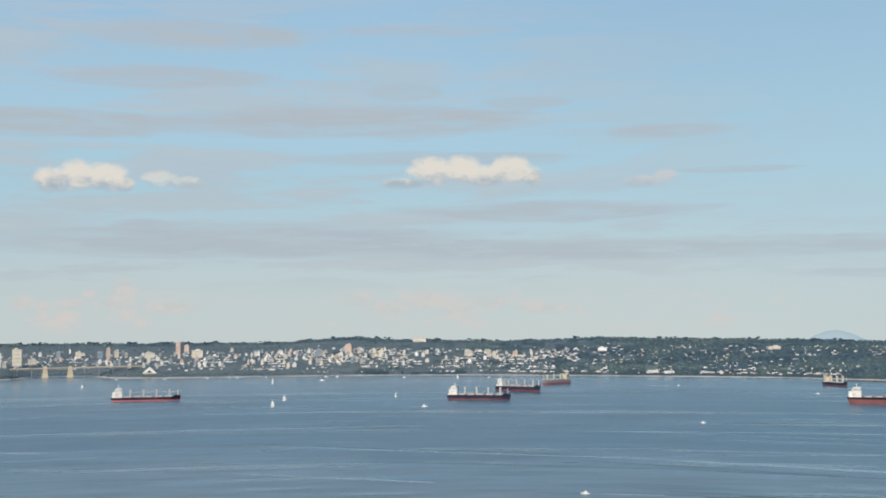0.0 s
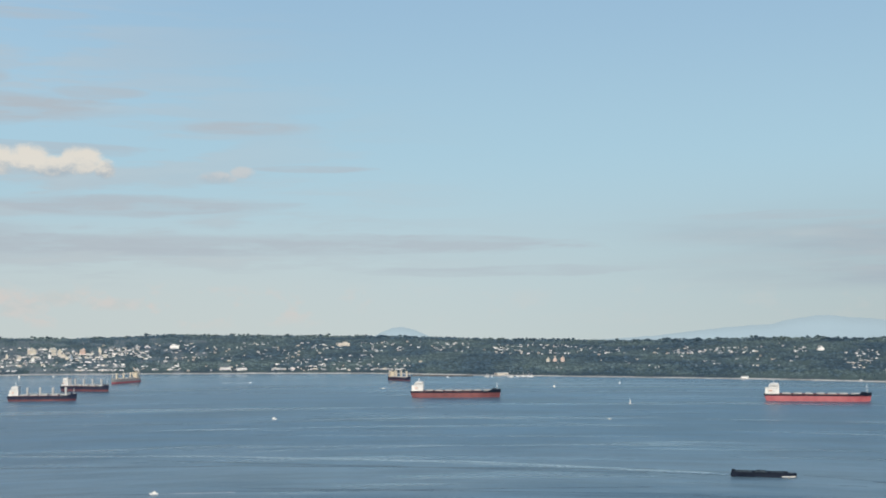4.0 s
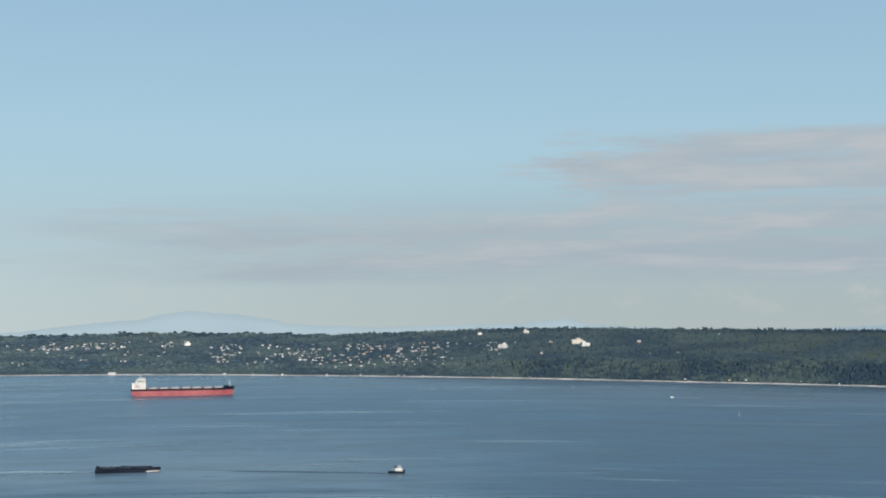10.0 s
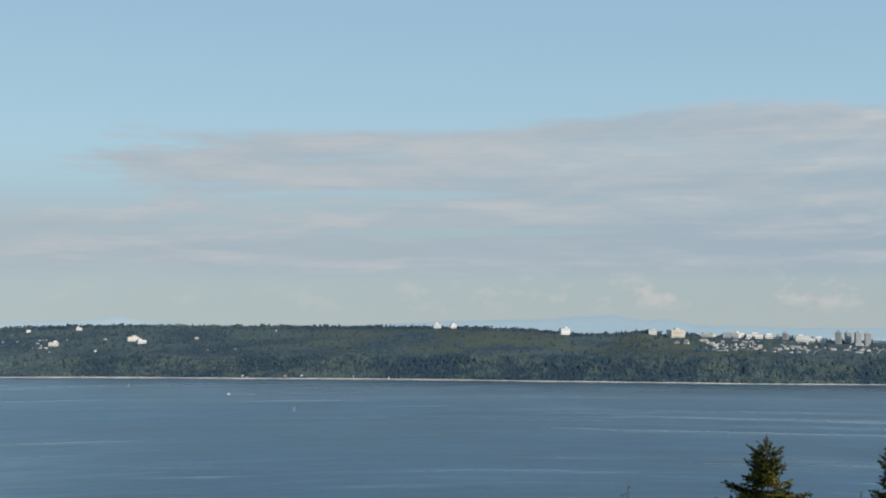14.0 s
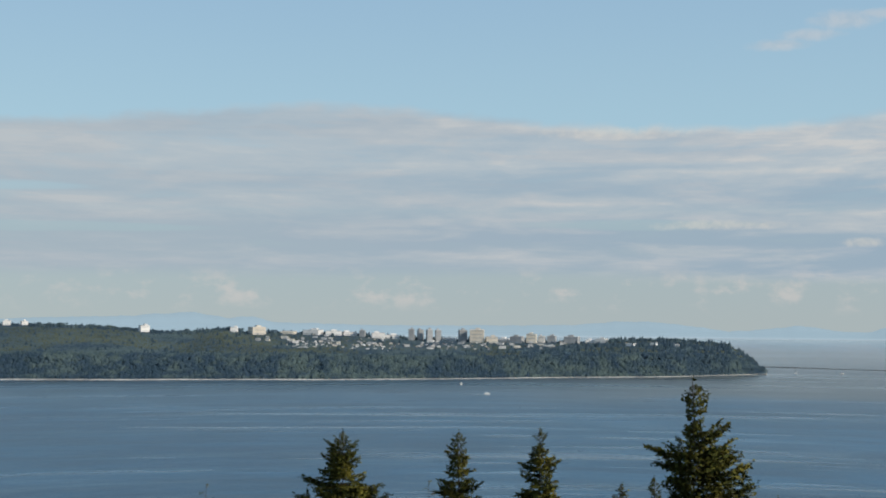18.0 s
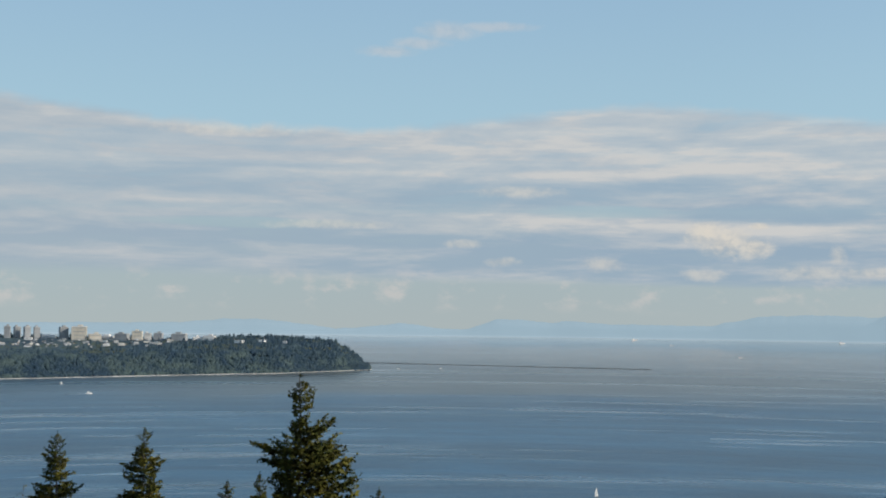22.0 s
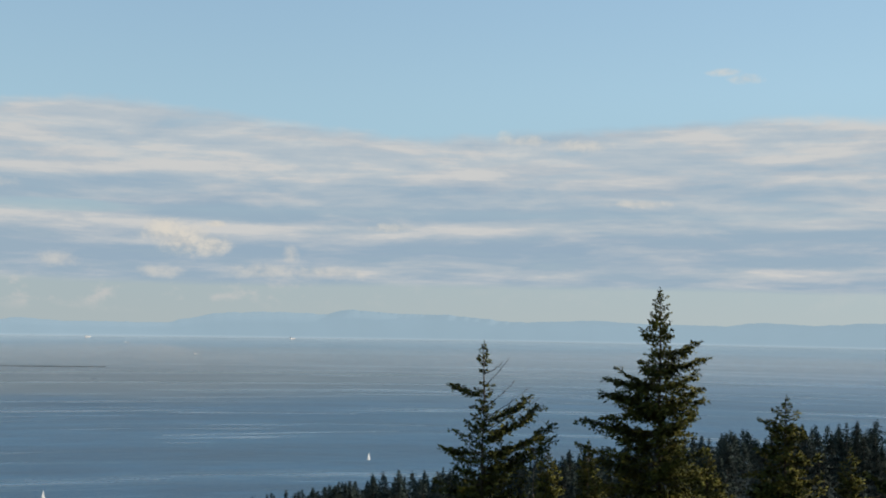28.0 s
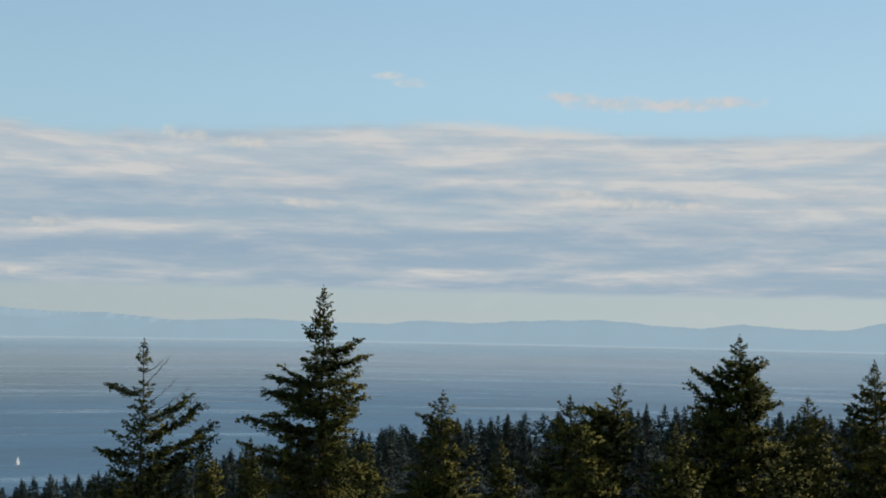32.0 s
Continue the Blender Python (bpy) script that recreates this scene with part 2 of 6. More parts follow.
        if flat_base == 1:
            inside = k.math("MULTIPLY", inside, k.step(k.math("ADD", el, k.math("MULTIPLY", bump, 0.3)), base - 0.15, base + 0.35))
            tone = k.mix(k.step(k.math("ADD", k.math("DIVIDE", k.math("SUBTRACT", el, base), tall), k.math("MULTIPLY", bump, 1.1)), 0.0, 0.62), CLOUD_GREY, paint)
        else:
            tone = k.mix(k.step(bump, -0.15, 0.1), tuple(c * 0.88 for c in paint), paint)
        colour = k.mix(inside, colour, tone)
    # a faint row of far towers of cloud low over the horizon
    lumps = k.noise(k.join(k.math("MULTIPLY", az, 0.55), k.math("MULTIPLY", el, 0.9), 1.7), 1.0, 5.0, 0.62)
    row = k.math("MULTIPLY", k.step(lumps, 0.50, 0.70), k.math("MULTIPLY", k.step(el, 0.9, 1.8), k.step(el, 3.4, 2.2)))
    amount = k.math("MAXIMUM", k.step(az, 22, 8, 0.0, 0.85), k.math("MULTIPLY", k.step(az, 55, 80, 0.15, 0.5), k.step(az, 128, 112, 0.15, 1.0)))
    colour = k.mix(k.math("MULTIPLY", row, amount), colour, CLOUD_PINK)

    back = k.node("ShaderNodeBackground")
    k.plug(back.inputs[0], colour)
    back.inputs[1].default_value = 0.1
    k.plug(k.node("ShaderNodeOutputWorld").inputs[0], back.outputs[0])


# sky colours, ten times the light that they give (the background has strength 0.1)
SKY_TINT = (1.06, 1.02, 0.93)
AIR_HIGH, AIR_MID, AIR_LOW, HAZE = (3.1, 4.9, 6.7), (3.9, 5.9, 7.1), (4.7, 5.9, 6.5), (5.0, 5.8, 6.2)
CLOUD_STREAK, CLOUD_GREY, CLOUD_BLUE = (4.35, 4.95, 5.5), (3.75, 4.5, 5.15), (3.0, 4.05, 5.1)
CLOUD_LIT, CLOUD_WHITE, CLOUD_PINK, CLOUD_CREAM = (6.75, 6.5, 6.15), (7.6, 7.15, 6.4), (6.5, 6.0, 5.7), (7.0, 6.55, 5.8)
build_sky()


# ---- materials ----
def mat(name, one, two, rough=0.8, scale=1.0, metal=0.0, bump=0.0, spread=0.0, contrast=(0.35, 0.65), island=False, fine=8.0):
    """A surface that goes between two colours at two scales; spread varies it from object to object or piece to piece."""
    m = bpy.data.materials.new(name)
    m.use_nodes = True
    k = Net(m.node_tree)
    shader = m.node_tree.nodes["Principled BSDF"]
    spot = k.node("ShaderNodeTexCoord").outputs["Object"]
    big, small = k.noise(spot, scale, 4.0), k.noise(spot, scale * fine, 3.0)
    fac = k.step(k.math("ADD", k.math("MULTIPLY", big, 0.65), k.math("MULTIPLY", small, 0.35)), *contrast)
    colour = k.mix(fac, one, two)
    if spread:
        chance = k.node("ShaderNodeNewGeometry").outputs["Random Per Island"] if island else k.node("ShaderNodeObjectInfo").outputs["Random"]
        tone = k.node("ShaderNodeHueSaturation")
        k.plug(tone.inputs["Value"], k.step(chance, 0.0, 1.0, 1.0 - spread, 1.0 + spread))
        k.plug(tone.inputs["Hue"], k.step(chance, 0.0, 1.0, 0.5 - spread * 0.05, 0.5 + spread * 0.03))
        k.plug(tone.inputs["Color"], colour)
        colour = tone.outputs[0]
    k.plug(shader.inputs["Base Color"], colour)
    k.plug(shader.inputs["Roughness"], k.step(small, 0.2, 0.8, max(0.02, rough - 0.12), min(1.0, rough + 0.08)))
    shader.inputs["Metallic"].default_value = metal
    if rough >= 0.85:
        shader.inputs["Specular IOR Level"].default_value = 0.15
    if bump:
        n = k.node("ShaderNodeBump")
        n.inputs["Strength"].default_value, n.inputs["Distance"].default_value = 0.6, bump
        k.plug(n.inputs["Height"], small)
        k.plug(shader.inputs["Normal"], n.outputs[0])
    return m


def sea_material():
    m = bpy.data.materials.new("sea_water")
    m.use_nodes = True
    k = Net(m.node_tree)
    shader = m.node_tree.nodes["Principled BSDF"]
    spot = k.node("ShaderNodeTexCoord").outputs["Object"]
    broad = k.noise(spot, 0.0022, 4.0, 0.55, 0.8)
    slick = k.noise(spot, 0.009, 5.0, 0.6, 1.2)
    # long drifting lines of smooth water
    x, y, z = k.split(spot)
    r = k.math("SQRT", k.math("ADD", k.math("MULTIPLY", x, x), k.math("MULTIPLY", y, y)))
    bearing = k.math("ARCTAN2", x, y)
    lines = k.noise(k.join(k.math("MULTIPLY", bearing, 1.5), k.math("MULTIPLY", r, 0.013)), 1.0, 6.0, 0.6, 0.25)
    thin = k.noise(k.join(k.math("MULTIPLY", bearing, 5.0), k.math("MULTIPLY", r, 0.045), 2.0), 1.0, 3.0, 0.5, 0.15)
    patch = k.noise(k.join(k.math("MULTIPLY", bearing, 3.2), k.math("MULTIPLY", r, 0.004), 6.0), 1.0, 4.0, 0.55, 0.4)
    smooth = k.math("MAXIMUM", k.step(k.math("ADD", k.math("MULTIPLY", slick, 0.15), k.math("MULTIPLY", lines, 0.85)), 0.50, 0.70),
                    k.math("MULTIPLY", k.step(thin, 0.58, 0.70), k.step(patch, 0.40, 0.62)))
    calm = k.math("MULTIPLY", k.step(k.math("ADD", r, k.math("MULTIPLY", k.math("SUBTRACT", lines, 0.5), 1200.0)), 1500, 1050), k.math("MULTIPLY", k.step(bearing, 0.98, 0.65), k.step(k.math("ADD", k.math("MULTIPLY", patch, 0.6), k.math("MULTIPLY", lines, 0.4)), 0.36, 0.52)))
    # river silt drifts off the point into open water
    silt = k.math("MULTIPLY", k.step(k.math("ADD", r, k.math("MULTIPLY", k.math("SUBTRACT", broad, 0.5), 900.0)), 1500, 1900), k.math("MULTIPLY", k.math("MULTIPLY", k.step(x, 1200, 2000), k.step(bearing, 1.45, 1.75, 0.35, 1.0)), k.step(r, 4600, 3300)))
    deep = k.mix(k.step(broad, 0.3, 0.7), (0.014, 0.080, 0.155), (0.025, 0.100, 0.176))
    # paler towards the left: the sky's gloss is put into the colour
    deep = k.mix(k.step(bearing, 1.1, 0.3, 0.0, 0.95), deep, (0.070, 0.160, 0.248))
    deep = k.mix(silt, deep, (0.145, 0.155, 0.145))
    # smooth lines and calm patches carry a painted reflection of the sky
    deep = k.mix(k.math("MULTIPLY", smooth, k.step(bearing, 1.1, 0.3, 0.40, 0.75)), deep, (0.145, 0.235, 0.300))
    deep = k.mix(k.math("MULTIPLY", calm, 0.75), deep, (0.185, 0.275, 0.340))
    # far water fades to pale grey, haze mixed into its colour
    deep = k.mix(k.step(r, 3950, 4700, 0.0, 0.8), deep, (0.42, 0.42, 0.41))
    # further lift with distance over the strait to the right
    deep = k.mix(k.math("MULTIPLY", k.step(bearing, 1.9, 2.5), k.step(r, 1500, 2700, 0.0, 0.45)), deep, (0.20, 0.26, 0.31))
    # bands, then the light and dark of fine ripples, multiplied in
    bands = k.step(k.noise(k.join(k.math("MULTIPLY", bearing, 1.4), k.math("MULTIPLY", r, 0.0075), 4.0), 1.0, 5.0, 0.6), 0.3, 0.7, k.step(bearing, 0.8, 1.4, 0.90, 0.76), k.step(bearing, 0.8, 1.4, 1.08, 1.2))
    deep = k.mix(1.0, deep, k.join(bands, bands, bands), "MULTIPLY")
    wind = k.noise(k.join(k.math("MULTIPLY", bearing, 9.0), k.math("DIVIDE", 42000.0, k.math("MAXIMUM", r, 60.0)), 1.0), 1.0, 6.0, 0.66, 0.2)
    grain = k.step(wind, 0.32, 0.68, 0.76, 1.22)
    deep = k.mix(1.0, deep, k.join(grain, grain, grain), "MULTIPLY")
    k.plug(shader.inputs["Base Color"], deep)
    k.plug(shader.inputs["Roughness"], k.math("MULTIPLY", k.step(smooth, 0.0, 1.0, 0.32, 0.20), k.step(r, 1500, 4600, 1.0, 0.3)))
    shader.inputs["IOR"].default_value = 1.33
    ripple = k.math("ADD", k.math("MULTIPLY", k.noise(spot, 0.35, 4.0, 0.65), 0.8), k.math("MULTIPLY", k.noise(spot, 0.06, 4.0, 0.6), 2.0))
    b = k.node("ShaderNodeBump")
    b.inputs["Strength"].default_value, b.inputs["Distance"].default_value = 0.6, 0.5
    k.plug(b.inputs["Height"], k.math("MULTIPLY", ripple, k.math("MULTIPLY", k.step(smooth, 0.0, 1.0, 1.0, 0.35), k.step(r, 800, 4200, 1.0, 0.1))))
    k.plug(shader.inputs["Normal"], b.outputs[0])
    return m


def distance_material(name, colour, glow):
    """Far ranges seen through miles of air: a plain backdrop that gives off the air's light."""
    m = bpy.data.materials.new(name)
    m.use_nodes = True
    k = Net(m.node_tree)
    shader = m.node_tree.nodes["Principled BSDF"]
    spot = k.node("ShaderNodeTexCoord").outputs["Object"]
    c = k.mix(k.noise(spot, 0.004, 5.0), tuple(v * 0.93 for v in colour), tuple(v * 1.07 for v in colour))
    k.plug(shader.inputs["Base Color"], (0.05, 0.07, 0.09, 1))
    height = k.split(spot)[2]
    # paler towards the foot, with haze put into the glow
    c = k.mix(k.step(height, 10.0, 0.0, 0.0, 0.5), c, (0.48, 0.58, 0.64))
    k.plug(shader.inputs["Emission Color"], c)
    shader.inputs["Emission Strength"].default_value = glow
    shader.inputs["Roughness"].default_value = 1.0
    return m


SEA = sea_material()
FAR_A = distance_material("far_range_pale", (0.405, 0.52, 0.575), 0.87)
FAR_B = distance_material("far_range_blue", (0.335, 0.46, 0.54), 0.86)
SOIL = mat("forest_floor", (0.014, 0.021, 0.015), (0.030, 0.036, 0.022), 0.95, 0.05)
# far ground is blued and lifted to stand for the air's haze
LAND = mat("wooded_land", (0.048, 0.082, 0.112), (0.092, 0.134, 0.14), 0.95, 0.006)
SAND = mat("beach_sand", (0.38, 0.36, 0.33), (0.76, 0.73, 0.68), 0.95, 0.012)
BARK = mat("bark", (0.055, 0.042, 0.032), (0.12, 0.095, 0.07), 0.95, 1.2, bump=0.05)
NEEDLE = mat("fir_needles", (0.034, 0.047, 0.011), (0.160, 0.148, 0.027), 0.85, 0.5, spread=0.2, island=True)
# dark headland needles, blued and lifted slightly in place of haze
NEEDLE_DARK = mat("forest_needles", (0.028, 0.043, 0.042), (0.053, 0.070, 0.055), 0.95, 0.12, spread=0.3)
# haze over the town and far woods is mixed into these colours
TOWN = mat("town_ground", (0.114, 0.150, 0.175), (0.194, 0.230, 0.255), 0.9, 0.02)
# a paler broadleaf: more haze in the colour towards the town
LEAF_HAZED = mat("hazed_far_trees", (0.09, 0.15, 0.2), (0.165, 0.226, 0.226), 0.9, 0.006, spread=0.16, island=True, contrast=(0.42, 0.58))
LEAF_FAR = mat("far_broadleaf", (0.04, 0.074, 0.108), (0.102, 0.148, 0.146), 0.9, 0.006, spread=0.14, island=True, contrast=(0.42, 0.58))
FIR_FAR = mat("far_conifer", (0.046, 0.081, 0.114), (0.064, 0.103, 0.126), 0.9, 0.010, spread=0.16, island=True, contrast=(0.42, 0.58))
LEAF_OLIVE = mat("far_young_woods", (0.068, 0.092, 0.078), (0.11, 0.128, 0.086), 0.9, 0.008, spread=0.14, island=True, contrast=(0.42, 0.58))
TWIG = mat("dead_twig", (0.10, 0.085, 0.07), (0.18, 0.155, 0.13), 0.95, 2.0)


# ---- mesh helpers ----
def mesh_from(name, verts, faces, material, smooth=False):
    me = bpy.data.meshes.new(name)
    me.from_pydata([tuple(v) for v in verts], [], [tuple(f) for f in faces])
    me.materials.append(material)
    if smooth:
        me.polygons.foreach_set("use_smooth", [True] * len(me.polygons))
    me.update()
    return me


def mesh_arrays(name, verts, tris, material, smooth=False):
    """A mesh of triangles from arrays."""
    me = bpy.data.meshes.new(name)
    me.vertices.add(len(verts))
    me.vertices.foreach_set("co", np.asarray(verts, dtype=np.float32).ravel())
    me.loops.add(len(tris) * 3)
    me.loops.foreach_set("vertex_index", np.asarray(tris, dtype=np.int32).ravel())
    me.polygons.add(len(tris))
    me.polygons.foreach_set("loop_start", np.arange(0, len(tris) * 3, 3, dtype=np.int32))
    me.polygons.foreach_set("loop_total", np.full(len(tris), 3, dtype=np.int32))
    me.materials.append(material)
    if smooth:
        me.polygons.foreach_set("use_smooth", np.ones(len(tris), dtype=bool))
    me.update(calc_edges=True)
    me.validate()
    return me


def part(name, data, parent, label="", m=None):
    """Links a mesh, or a bmesh with its material already in the mesh, as one object under a thing or a part."""
    ob = new(name, data)
    ob.parent = parent
    if m is not None:
        ob.matrix_basis = m
    return tagged(ob, label) if label else ob


def thing(name, label, category, m, group="", kind=""):
    ob = new(name)
    ob.empty_display_size = 1.0
    ob.matrix_basis = m
    return tagged(ob, label, category, group, kind)


def box_data(name, sx, sy, sz, material, bevel=0.0, taper=1.0):
    """A box on its base, centred on x and y; its top may taper."""
    bm = bmesh.new()
    bmesh.ops.create_cube(bm, size=1.0)
    for v in bm.verts:
        k = taper if v.co.z > 0 else 1.0
        v.co = Vector((v.co.x * sx * k, v.co.y * sy * k, (v.co.z + 0.5) * sz))
    if bevel:
        bmesh.ops.bevel(bm, geom=bm.edges[:], offset=bevel, segments=1, affect="EDGES")
    me = bpy.data.meshes.new(name)
    bm.to_mesh(me)
    bm.free()
    me.materials.append(material)
    return me


def tube_data(name, points, radii, material, sides=7):
    """A round bar through points, with a radius at each."""
    verts, faces = [], []
    for i, (pt, r) in enumerate(zip(points, radii)):
        a, b = Vector(points[max(0, i - 1)]), Vector(points[min(len(points) - 1, i + 1)])
        q = (b - a).to_track_quat("Z", "Y")
        for j in range(sides):
            t = 2 * math.pi * j / sides
            verts.append(Vector(pt) + q @ Vector((r * math.cos(t), r * math.sin(t), 0)))
    for i in range(len(points) - 1):
        for j in range(sides):
            a, b = i * sides + j, i * sides + (j + 1) % sides
            faces.append((a, b, b + sides, a + sides))
    faces.append(tuple(range(sides))[::-1])
    faces.append(tuple(range((len(points) - 1) * sides, len(points) * sides)))
    return mesh_from(name, verts, faces, material, True)


def table(nodes, v):
    return float(np.interp(v, [n[0] for n in nodes], [n[1] for n in nodes]))


# ---- sea ----
def build_sea():
    verts, faces = [], []
    rings = [0, 150, 350, 600, 900, 1300, 1800, 2400, 3100, 3900, SEA_EDGE]
    n = 360
    for r in rings[1:]:
        verts += [polar(360.0 * j / n, r) for j in range(n)]
    verts.append(Vector((0, 0, 0)))
    for i in range(len(rings) - 2):
        for j in range(n):
            a, b = i * n + j, i * n + (j + 1) % n
            faces.append((a, a + n, b + n, b))
    faces += [(len(verts) - 1, j, (j + 1) % n) for j in range(n)]
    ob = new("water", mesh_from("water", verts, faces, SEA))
    tagged(ob, "calm blue bay water with long pale slicks and ripples", "water", kind="structure")


build_sea()

# ---- far shore: bearing with distance of the water's edge, and bearing with height of the wooded skyline in degrees ----
SHORE = [(-30, 3340), (-18.7, 3310), (-18.2, 3440), (-15.3, 3440), (-14.7, 3300), (-12, 3241), (-4, 3250), (1, 3221), (9.6, 3103), (15.7, 3020), (20.5, 2876), (28, 2748), (34.4, 2668), (42, 2539),
         (50, 2411), (57.4, 2302), (65, 2233), (71, 2174), (80, 2145), (85.3, 2174), (90.4, 2239), (95.4, 2308), (98, 2400), (99.5, 2460)]
CREST = [(-30, -0.67), (-16, -0.67), (-12, -0.71), (-7.2, -0.70), (-4.7, -0.52), (-3.7, -0.50), (-2.2, -0.62), (0.4, -0.67), (2.9, -0.71), (5.4, -0.65),
         (7, -0.56), (9.2, -0.63), (12.9, -0.68), (16.4, -0.72), (21.8, -0.9), (26.8, -0.99), (30.6, -0.94), (33.2, -0.86), (36.9, -0.92), (42, -1.0),
         (45, -0.91), (47.6, -0.82), (50.2, -0.75), (52.5, -0.74), (57.5, -0.79), (66.6, -0.86), (70.2, -0.95), (72.6, -1.18), (74.1, -1.18), (75.4, -1.05),
         (76.5, -1.2), (80.8, -1.3), (84.3, -1.52), (91.6, -1.62), (94.2, -1.47), (96.7, -1.57), (97.9, -1.7), (98.7, -2.2), (99.5, -2.95)]
DEPTH = [(-30, 1150), (20, 1100), (50, 900), (80, 650), (97, 450), (99.5, 120)]
CROWN = 6.5  # metres by which the trees stand over the ground at the skyline


def land(az, r):
    """Height of the far shore's ground."""
    d0, deep = table(SHORE, az), table(DEPTH, az)
    s = (r - d0) / deep
    top = EYE + (d0 + deep) * math.tan(radians(table(CREST, az))) - CROWN
    top = max(top, 2.0)
    if s <= 0:
        return -2.0 + 2.0 * max(0.0, 1 + s * 30)
    bluff = table([(-30, 0.10), (40, 0.12), (60, 0.30), (75, 0.45), (90, 0.62), (99, 0.8)], az)
    edge = min(1.0, max(0.0, (s - 0.03) / 0.10))
    edge = edge * edge * (3 - 2 * edge)
    rise = bluff * edge + (1 - bluff) * min(1.0, s) ** 0.9
    z = 1.6 * min(1.0, s / 0.02) + (top - 1.6) * rise
    if s < 1:
        z += noise.noise(Vector((az * 0.35, r * 0.004, 0))) * 7.0 * min(1, s * 6) * (1 - s)
    else:
        z -= (s - 1) * 60.0
    return z


def build_land():
    azs = np.arange(-30, 99.51, 0.5)
    ss = [-0.04, 0.0, 0.01, 0.025, 0.045, 0.08, 0.13, 0.2, 0.3, 0.4, 0.5, 0.6, 0.7, 0.8, 0.9, 1.0, 1.15]
    verts, faces = [], []
    for az in azs:
        d0, deep = table(SHORE, az), table(DEPTH, az)
        for s in ss:
            r = d0 + s * deep
            verts.append(polar(az, r, land(az, r)))
    n = len(ss)
    for i in range(len(azs) - 1):
        for j in range(n - 1):
            a = i * n + j
            faces.append((a, a + 1, a + n + 1, a + n))
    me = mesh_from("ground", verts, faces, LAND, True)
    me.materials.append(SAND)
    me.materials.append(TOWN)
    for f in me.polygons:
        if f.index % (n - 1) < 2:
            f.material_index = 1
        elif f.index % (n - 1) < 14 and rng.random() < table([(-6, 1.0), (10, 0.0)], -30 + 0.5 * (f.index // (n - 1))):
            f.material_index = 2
    tagged(new("ground", me), "wooded far shore rising from a pale sandy beach", "land", kind="structure")


build_land()

ICO_V, ICO_F = [], []


def ico_data():
    bm = bmesh.new()
    bmesh.ops.create_icosphere(bm, subdivisions=1, radius=1.0)
    v = np.array([tuple(x.co) for x in bm.verts])
    f = np.array([[x.index for x in face.verts] for face in bm.faces])
    bm.free()
    return v, f


ICO_V, ICO_F = ico_data()


def clumps(centres, sizes, flat=0.8, rough=0.35):
    """Uneven leafy clumps, one for each centre, as arrays."""
    n, nv = len(centres), len(ICO_V)
    v = ICO_V[None] * (1 + nrg.uniform(-rough, rough, (n, nv, 1)))
    v = v * np.asarray(sizes)[:, None, None] * np.array([1.0, 1.0, flat])
    v = v + np.asarray(centres)[:, None, :]
    f = ICO_F[None] + (np.arange(n) * nv)[:, None, None]
    return v.reshape(-1, 3), f.reshape(-1, 3)


def even_normals(me, v, per, share=0.68):
    """Softens the shading of small far crowns: each turns part of its surface to the sky."""
    c = v.reshape(-1, per, 3)
    n = c - c.mean(axis=1, keepdims=True)
    n /= np.linalg.norm(n, axis=2, keepdims=True) + 1e-6
    n = (n * (1 - share) + np.array([0, 0, share])).reshape(-1, 3)
    n /= np.linalg.norm(n, axis=1)[:, None] + 1e-6
    me.normals_split_custom_set_from_vertices(n.tolist())
    return me


def cones(feet, heights, widths):
    """Ragged conifers: three stacked skirts each, as arrays."""
    n, sides = len(feet), 6
    allv, allf, base = [], [], 0
    for low, high, w in ((0.12, 0.62, 1.0), (0.38, 0.84, 0.72), (0.62, 1.0, 0.45)):
        ang = nrg.uniform(0, 6.28, (n, 1)) + np.linspace(0, 2 * np.pi, sides, endpoint=False)[None]
        rad = widths[:, None] * w * nrg.uniform(0.65, 1.2, (n, sides))
        ring = np.stack([rad * np.cos(ang), rad * np.sin(ang), heights[:, None] * (low + nrg.uniform(-0.05, 0.05, (n, sides)))], 2)
        tip = np.stack([nrg.uniform(-0.3, 0.3, n), nrg.uniform(-0.3, 0.3, n), heights * high], 1)[:, None]
        v = np.concatenate([ring, tip], 1) + feet[:, None, :]
        f = np.array([[j, (j + 1) % sides, sides] for j in range(sides)])
        allf.append((f[None] + (np.arange(n) * (sides + 1))[:, None, None]).reshape(-1, 3) + base)
        allv.append(v.reshape(-1, 3))
        base += n * (sides + 1)
    return np.concatenate(allv), np.concatenate(allf)


